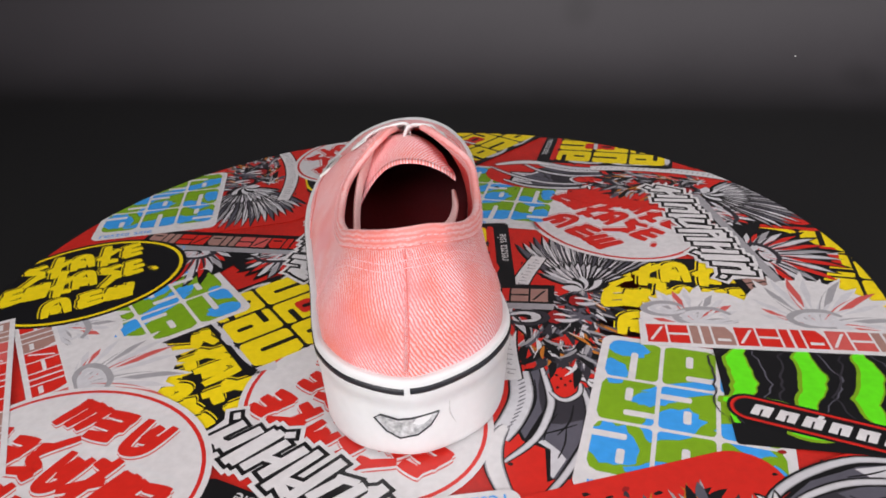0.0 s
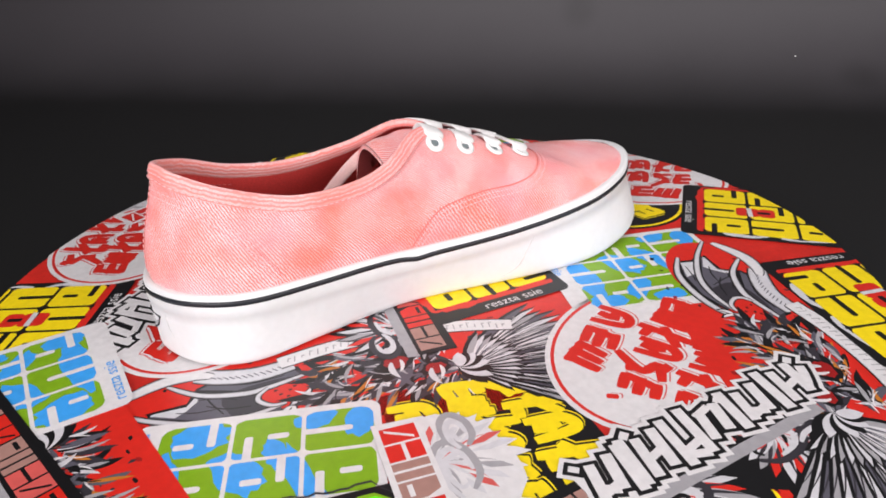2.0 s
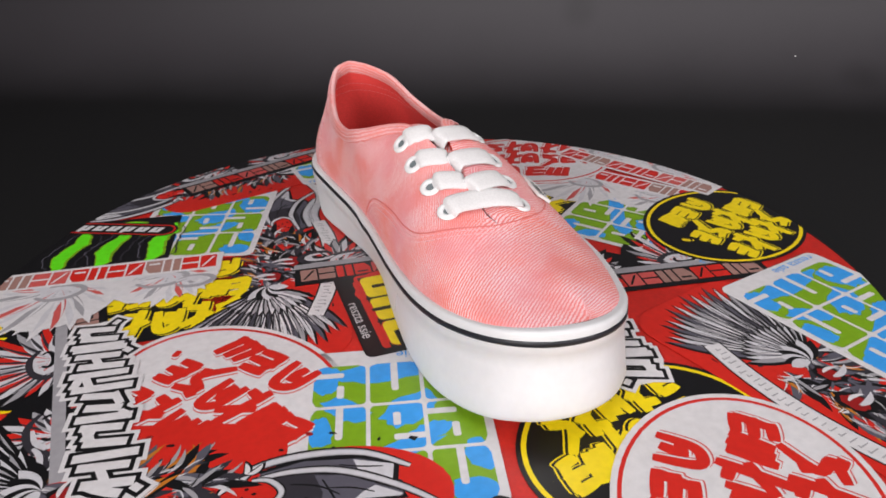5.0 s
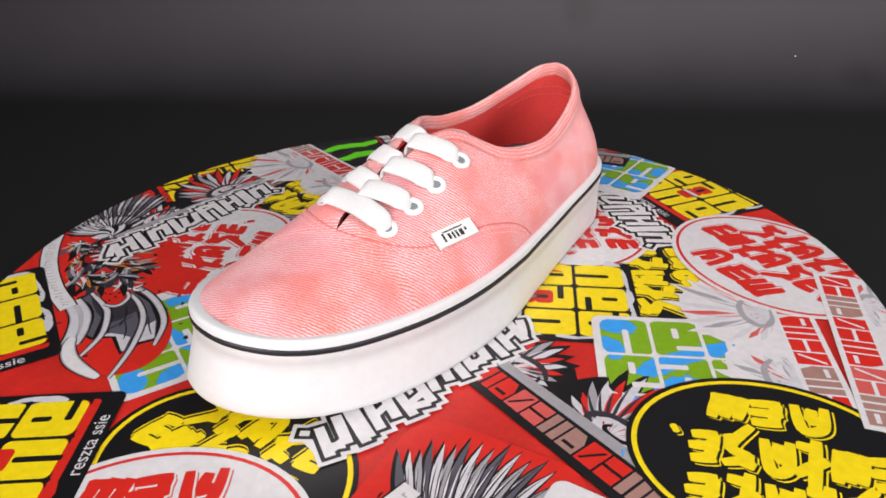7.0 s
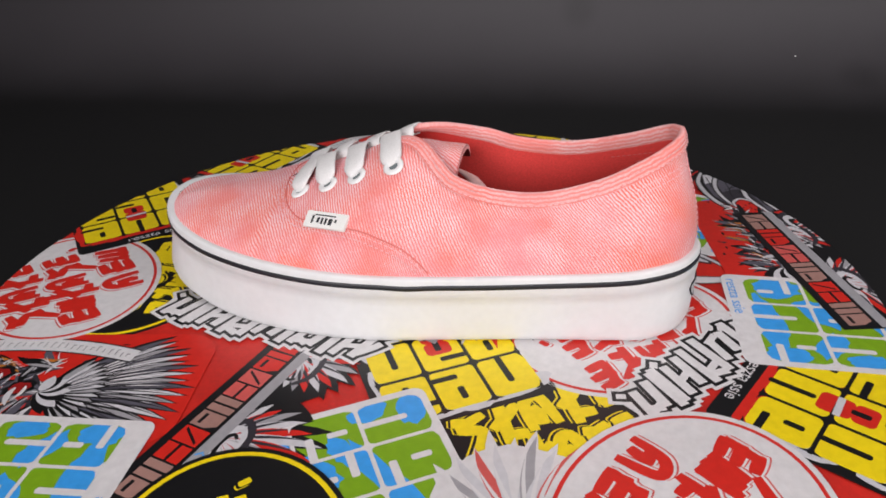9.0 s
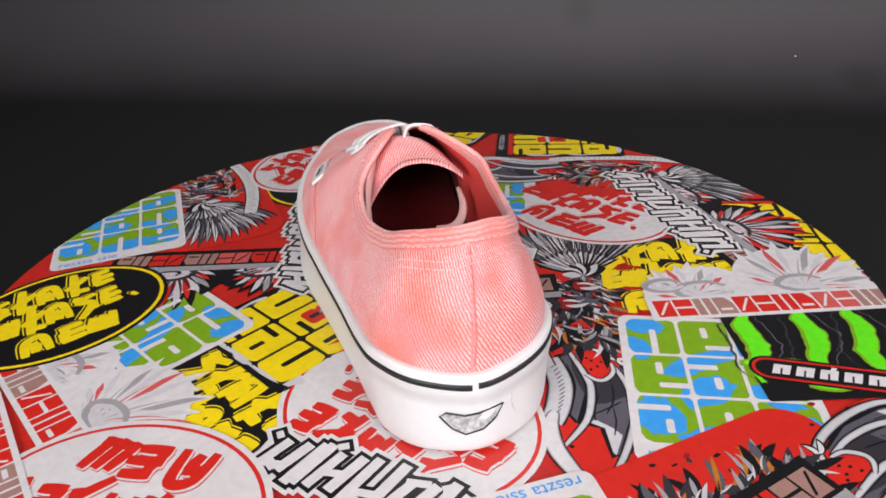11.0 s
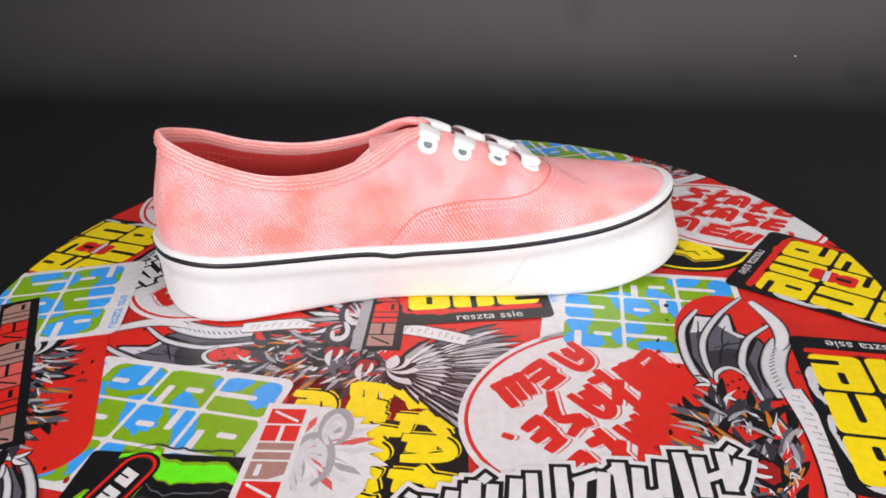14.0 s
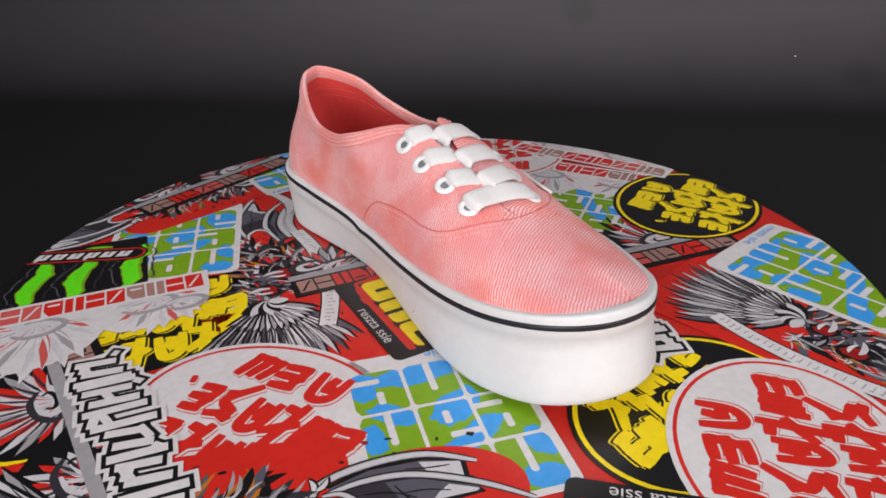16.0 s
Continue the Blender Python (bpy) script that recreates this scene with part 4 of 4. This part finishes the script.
def upper():
    # unrolled across the ridge, so that the weave runs on over the toe
    arc = np.concatenate([np.zeros((1, NS)), np.cumsum(np.linalg.norm(np.diff(GRID, axis=0), axis=2), axis=0)])
    verts, wrapped, unrolled = [], [], []
    toe = round(11 * NS / 23.0)
    ring = GRID[NV // 3]
    run = np.concatenate([[0], np.cumsum(np.linalg.norm(np.diff(ring, axis=0), axis=1))])
    lap = lambda p: p[1] > (np.interp(p[2], [36.8, 42.9, 47.9, 51.4, 53, 54, 56.3, 59], [-18, -12, -4, 6, 20, 57, 65, 68]) if p[0] < -8 else np.interp(p[2], [34.4, 42.7, 50.2, 53, 54.3, 55.4, 58, 60], [-19, -13, -4, 7.5, 30, 53.6, 61, 68]))
    for j in range(NV):
        for k in range(NS):
            verts.append(GRID[j, k] * MM)
            sign = -1 if k <= toe else 1
            wrapped.append((run[k] * MM, arc[j, k] * MM))
            unrolled.append((GRID[j, k, 1] * MM, sign * (arc[-1, k] - arc[j, k]) * MM))
    faces = [(j * NS + k, j * NS + (k + 1) % NS, (j + 1) * NS + (k + 1) % NS, (j + 1) * NS + k) for j in range(NV - 1) for k in range(NS)]
    which = [1 if lap(GRID[f[0] // NS, f[0] % NS]) else 0 for f in faces]
    mesh_object("upper", verts, faces, [TWILL, TWILL_TOE], sneaker, "washed coral pink twill upper", which, True, (wrapped, unrolled))
    # lining a little inside it
    inner = GRID - NORM * (1.9 - 0.3 * np.linspace(0, 1, NV)[:, None, None])
    verts = [inner[j, k] * MM for j in range(NV) for k in range(NS)]
    faces = [(j * NS + k, (j + 1) * NS + k, (j + 1) * NS + (k + 1) % NS, j * NS + (k + 1) % NS) for j in range(NV - 1) for k in range(NS)]
    for row, k0, k1 in ((NV - 6, -26, 26), (NV - 8, -22, 22)):
        stitches([inner[row, k % NS] - NORM[row, k % NS] * 0.3 for k in range(k0, k1)], None, "lining_stitching", mat=INSEAM)
    # the dark depth of the shoe is painted on with the maroon
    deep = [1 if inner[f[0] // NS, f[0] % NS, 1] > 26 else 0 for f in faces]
    mesh_object("lining", verts, faces, [LINING, DARKLIN], sneaker, "red cotton lining, depth shade painted in maroon towards the toe", deep)


def edge_run(k0, k1):
    ks = range(k0, k1 + 1)
    return [k % NS for k in ks]


KC = NS / 23.0                       # outline samples to one control point
EYE_FRONT_OUT, EYE_FRONT_IN = round(6.6 * KC), round(15.6 * KC)


def binding():
    """Folded tape round the collar and down both eyestay edges."""
    ks = edge_run(EYE_FRONT_IN + 2 - NS, EYE_FRONT_OUT - 2)
    pts, nn = [], []
    for k in ks:
        p, n = GRID[NV - 1, k], NORM[NV - 2, k]
        pts.append(p - n * 0.6)
        nn.append(n)
    pts, nn = np.array(pts), np.array(nn)
    tan = np.gradient(pts, axis=0)
    tan /= np.linalg.norm(tan, axis=1)[:, None]
    down = np.cross(tan, nn)
    if np.mean(down[:, 2]) > 0:
        down = -down
    prof = [(1.3, 6.4), (1.65, 5.0), (1.6, 1.0), (1.2, -0.5), (0.2, -1.1), (-1.0, -0.8), (-1.9, 0.6), (-2.1, 5.0), (-1.7, 6.2)]
    verts, faces, uvs = [], [], []
    m = len(prof)
    s = 0.0
    for i in range(len(pts)):
        if i:
            s += np.linalg.norm(pts[i] - pts[i - 1])
        for a, d in prof:
            verts.append((pts[i] + nn[i] * (a + 0.25) + down[i] * d) * MM)
            uvs.append((s * MM, d * MM))
    for i in range(len(pts) - 1):
        for j in range(m - 1):
            faces.append((i * m + j, i * m + j + 1, (i + 1) * m + j + 1, (i + 1) * m + j))
    mesh_object("collar_binding", verts, faces, [BIND], sneaker, "folded pink binding tape round the collar", None, True, uvs)
    for d, lift in ((5.3, 1.95), (2.6, 1.95)):
        stitches([pts[i] + nn[i] * (lift + 0.15) + down[i] * d for i in range(len(pts))], nn, "collar_stitching")


def stitches(points, normals, name, dash=1.9, gap=0.9, radius=0.24, mat=None):
    """Raised dashes of thread along a line, as one run."""
    p = np.array(points, float)
    seg = np.concatenate([[0], np.cumsum(np.linalg.norm(np.diff(p, axis=0), axis=1))])
    at = lambda s: np.array([np.interp(s, seg, p[:, i]) for i in range(3)])
    verts, faces = [], []
    s = 0.0
    while s + dash < seg[-1]:
        v, f = tube([at(s), at(s + dash * 0.5), at(s + dash)], np.array([radius * 0.7, radius, radius * 0.7]), 5)
        faces += [tuple(i + len(verts) for i in q) for q in f]
        verts += [x * MM for x in v]
        s += dash + gap
    if verts:
        mesh_object(name, verts, faces, [mat or THREAD], sneaker)


upper()
binding()


def seam(controls, name, lift=0.35, count=60, rows=(0.0,), ridge=True, girth=0.36):
    """A seam along the upper: a low dark-edged ridge and rows of stitching beside it."""
    path = [on_upper(*c) for c in spline(controls, count)]
    p = np.array([a for a, _ in path])
    for _ in range(3):
        p[1:-1] = (p[:-2] + 2 * p[1:-1] + p[2:]) / 4
    n = np.array([b for _, b in path])
    t = np.gradient(p, axis=0)
    t /= np.linalg.norm(t, axis=1)[:, None]
    across = np.cross(t, n)
    if ridge:
        v, f = tube(p + n * 0.05, girth, 6)
        mesh_object(name, [x * MM for x in v], f, [SEAMDARK], sneaker)
    for r in rows:
        stitches(p + n * lift + across * r, n, name + "_stitching")


# the toe piece laps over the quarters: seams curving from the throat down to the sole on both sides
seam([(-56.8, -18.2, 36.8), (-56.3, -12.3, 42.9), (-55, -4.4, 47.9), (-54, 6.1, 51.4), (-52, 17.1, 53.5), (-46.8, 40.3, 52.4), (-43.1, 49.7, 52.3), (-34.6, 58.4, 54), (-21.5, 65.3, 57.3), (-10, 68.5, 60), (1.2, 68.4, 60), (11.9, 65.3, 59.7),
      (18.8, 61.1, 58), (23.8, 53.6, 55.4), (25.6, 41.7, 54), (25.5, 24.6, 54.5), (25.9, 7.5, 53), (26.4, -3.9, 50.2), (26.6, -12.8, 42.7), (26, -18.9, 34.4)], "vamp_seam", rows=(-1.8, -4.4), count=170)
# heel counter seams and the back seam
seam([(-4.5, -129.6, 80.5), (-13.5, -127.6, 78), (-28.5, -111.3, 72.6), (-34.6, -101.5, 63.8), (-42.4, -94.4, 50.2), (-45.3, -90, 37.3)], "counter_seam", rows=(-1.4, 1.4), ridge=False)
seam([(-4.5, -129.6, 80.5), (12.4, -121.5, 78.4), (22.5, -106.8, 67), (27.6, -98.3, 58.2), (31, -91.7, 47.2), (31, -86.5, 37.6)], "counter_seam", rows=(-1.4, 1.4), ridge=False)
seam([(-5.2, -127.3, 87), (-5.5, -132.2, 72.5), (-6.1, -137.7, 51.9), (-7.5, -138.4, 40.8)], "back_seam", rows=(1.2,), count=30, girth=0.22)


# ---- eyelets, tongue and laces ----
OUT_EYES = [(-28.1, 3.8, 75.5), (-28.1, 21.9, 68.1), (-27.9, 37.8, 62.5), (-27.4, 54.3, 58.8)]
IN_EYES = [(13.5, 4, 82), (13.3, 21, 76.5), (11.5, 39, 70.7), (10, 56, 64.4)]


def eyelet(c, holder):
    p, n = on_upper(*c)
    a = np.cross(n, [0, 1, 0])
    a /= np.linalg.norm(a)
    b = np.cross(n, a)
    verts, faces = [], []
    prof = [(2.3, -0.6), (2.3, 0.5), (2.8, 1.0), (4.0, 0.95), (4.9, 0.45), (5.2, 0.0)]
    m, sides = len(prof), 24
    for i in range(sides):
        w = 2 * math.pi * i / sides
        d = math.cos(w) * a + math.sin(w) * b
        verts += [(p + d * r + n * (h + 0.2)) * MM for r, h in prof]
    for i in range(sides):
        l = (i + 1) % sides
        for j in range(m - 1):
            faces.append((i * m + j, l * m + j, l * m + j + 1, i * m + j + 1))
    ring = mesh_object("eyelet", verts, faces, [EYELET], sneaker, "white metal eyelet")
    # flat dark disc over the opening, painting the shade inside the hole
    hole = [(p + (math.cos(2 * math.pi * i / 16) * a + math.sin(2 * math.pi * i / 16) * b) * 2.25 + n * 0.12) * MM for i in range(16)]
    mesh_object("eyelet_hole", hole, [tuple(range(16))], [HOLE_SHADE], ring, "", None, False)
    return p, n


eye_out = [eyelet(c, None) for c in OUT_EYES]
eye_in = [eyelet(c, None) for c in IN_EYES]


def tongue():
    """Padded tongue under the laces, its end rolled a little at the collar."""
    # y, crest, width, fall towards the outer and the inner side, middle
    rows = [(52.5, 65.6, 31.5, 5.3, 5.3, -10.1), (31.5, 73.5, 35.7, 7.4, 7.4, -9.5), (10.5, 79.8, 39.9, 9.5, 9.5, -9.0), (-2.1, 82.2, 43.1, 12.6, 10.5, -8.4), (-12.6, 81.0, 46.2, 20.2, 11.6, -7.4), (-21.0, 80.0, 48.3, 24.0, 11.6, -6.3), (-25.2, 79.6, 48.9, 25.2, 11.6, -6.3)]
    rows = spline(rows, 30)
    verts, faces, uvs, which = [], [], [], []
    cols = 21
    for sign in (0, 1):
        for y, z, w, fall_out, fall_in, cx in rows:
            for j in range(cols):
                u = j / (cols - 1) * 2 - 1
                verts.append(np.array([cx + u * w / 2, y + 2.0 * u * u * (y < -15), z - (fall_out if u < 0 else fall_in) * abs(u) ** 2.2 - 2.6 * sign]) * MM)
                uvs.append((u * w / 2 * MM, y * MM))
    n = len(rows)
    for sign in (0, 1):
        o = sign * n * cols
        for i in range(n - 1):
            for j in range(cols - 1):
                q = (o + i * cols + j, o + i * cols + j + 1, o + (i + 1) * cols + j + 1, o + (i + 1) * cols + j)
                faces.append(q if sign else q[::-1])
                which.append(sign)                # red underside, its shade put into the colour
    o = n * cols
    for i in range(n - 1):
        for j in (0, cols - 1):
            a = i * cols + j
            faces.append((a, a + cols, o + a + cols, o + a))
    for j in range(cols - 1):
        a = (n - 1) * cols + j
        faces.append((a, a + 1, o + a + 1, o + a))
    which += [0] * (len(faces) - len(which))
    mesh_object("tongue", verts, faces, [TWILL, TONGUE_SHADED], sneaker, "pink twill tongue arching inside the collar", which, True, uvs)


tongue()


def lace(name, pts, nrm, width=11.6, mat=LACE, both=False):
    p = spline(pts, 22)
    n = spline(nrm, 22)
    n /= np.linalg.norm(n, axis=1)[:, None]
    w = np.full(22, width)
    w[:6] *= (0.36, 0.44, 0.56, 0.70, 0.84, 0.95)
    w[-3:] *= (0.86, 0.62, 0.42) if both else (0.98, 0.92, 0.85)
    band(p * MM, n, w * MM, 1.9 * MM, name, mat, sneaker, "flat white cotton lace" if mat == LACE else "pale pink strap inside the collar")


def laces():
    up = np.array([0, 0.42, 0.91])
    for i in range(4):
        (po, no), (pi, ni) = eye_out[i], eye_in[i]
        gap = po * 0.42 + pi * 0.58
        gap[0] = (-4.5, -5.0, -5.6, -6.4)[i]
        crest = (87.2, 80.6, 74.6, 69.4)[i]
        if i == 3:
            pts = [po - no * 1.2, po + no * 2.6 + [2.5, 0, 0.8], [gap[0] - 8, gap[1], crest - 2.4], [gap[0] + 5, gap[1], crest - 1.6], pi + ni * 2.6 + [-2.5, 0, 0.8], pi - ni * 1.2]
            lace("lace", pts, [no, no + up * 0.5, up, up, ni + up * 0.5, ni], both=True)
            continue
        # each strand comes up out of the slit between the eyestays, loops over and runs down to its eyelet
        for p, n, way, shift in ((pi, ni, 1, 3.0), (po, no, -1, 9.4)):
            peak = crest - 0.34 * (shift - (2.2 if way < 0 else -3.0))
            low = [gap[0] - way * 1.0, gap[1] + shift - 1.5, peak - 8.0]
            rise = [gap[0] + way * 0.2, gap[1] + shift - 1.0, peak - 2.2]
            top = [gap[0] + way * (4.2 if way > 0 else 2.6), gap[1] + shift * 0.85, peak]
            half = (np.array(top) + p + n * 3.2) / 2 + [way * 0.6, 0, 0.7]
            pts = [p - n * 1.2 - [way * 1.2, 0, 0], p + n * 1.8 - [way * 3.4, -shift * 0.15, -0.7], half, top, rise, low]
            face = np.array([-way * 0.9, 0.25, 0.3])
            lace("lace", pts, [n, n + up * 0.5, n * 0.4 + up, up + face * 0.5, face, face])
    pts = [(17.1, -16.5, 57.8), (17.3, -24.9, 52.5), (14.3, -31.3, 47.3), (9, -32.4, 43.6), (2.6, -28.3, 42)]
    lace("inner_strap", pts, [(-1, -0.4, 0.4), (-1, -0.5, 0.4), (-0.6, -0.6, 0.6), (-0.2, -0.7, 0.7), (0, -0.7, 0.7)], 5.0, STRAP)
    # loose strand hanging down inside the collar
    pts = [(-19.9, -3.5, 76.7), (-26, -14.2, 71.5), (-30, -26.9, 61), (-30.8, -40.5, 48.3), (-28.5, -51, 38.9)]
    lace("inner_strap", pts, [(1, -0.3, 0.5), (1, -0.5, 0.4), (1, -0.4, 0.1), (1, -0.3, 0.2), (0.8, 0, 0.6)], 6.5, STRAP)


laces()


def side_tag():
    """Folded woven tag sewn into the outer vamp seam; its mark is kept as plain bars."""
    (a, n), (b, _), (c, _), (d, _) = [on_upper(*q) for q in ((-45, 44.3, 47.3), (-46.6, 20.1, 48.3), (-45.6, 20.1, 56.2), (-44, 44.4, 55.2))]
    mid = (a + b + c + d) / 4 + n * 0.5
    u = (b - a) / np.linalg.norm(b - a)
    v = np.cross(u, n)
    v = v if v[2] > 0 else -v
    v /= np.linalg.norm(v)
    n = np.cross(u, v) * (1 if np.dot(np.cross(u, v), n) > 0 else -1)
    flat = [mid + u * x * 11.5 + v * y * 4.3 for x, y in ((-1, -1), (1, -1), (1, 1), (-1, 1))]
    verts = [q * MM for q in flat] + [(q + n * 1.3 - (q - mid) * 0.03) * MM for q in flat]
    faces = [(0, 1, 5, 4), (1, 2, 6, 5), (2, 3, 7, 6), (3, 0, 4, 7), (4, 5, 6, 7)]
    tag = mesh_object("side_tag", verts, faces, [TAG], sneaker, "small white woven tag with dark bars", None, False)
    at = lambda s, t: (mid + u * (s - 0.5) * 23 + v * (t - 0.5) * 8.6 + n * 1.42) * MM
    bars = [(0.22, 0.72, 0.72, 0.80), (0.17, 0.22, 0.22, 0.72), (0.30, 0.36, 0.28, 0.62), (0.40, 0.45, 0.22, 0.62), (0.49, 0.54, 0.22, 0.62), (0.58, 0.67, 0.22, 0.6), (0.72, 0.77, 0.4, 0.6)]
    bv, bf = [], []
    for s0, s1, t0, t1 in bars:
        bf.append(tuple(range(len(bv), len(bv) + 4)))
        bv += [at(s0, t0), at(s1, t0), at(s1, t1), at(s0, t1)]
    mesh_object("tag_mark", bv, bf, [TAGINK], tag, "", None, False)


side_tag()


# ---- the turning ----
def motions():
    steps = [(k * 0.5, pose(0, 0, 0, 0, 0, TURN * k * 0.5) @ WOBBLE) for k in range(33)]
    walk(turntable, steps)
    walk(sneaker, steps)


motions()
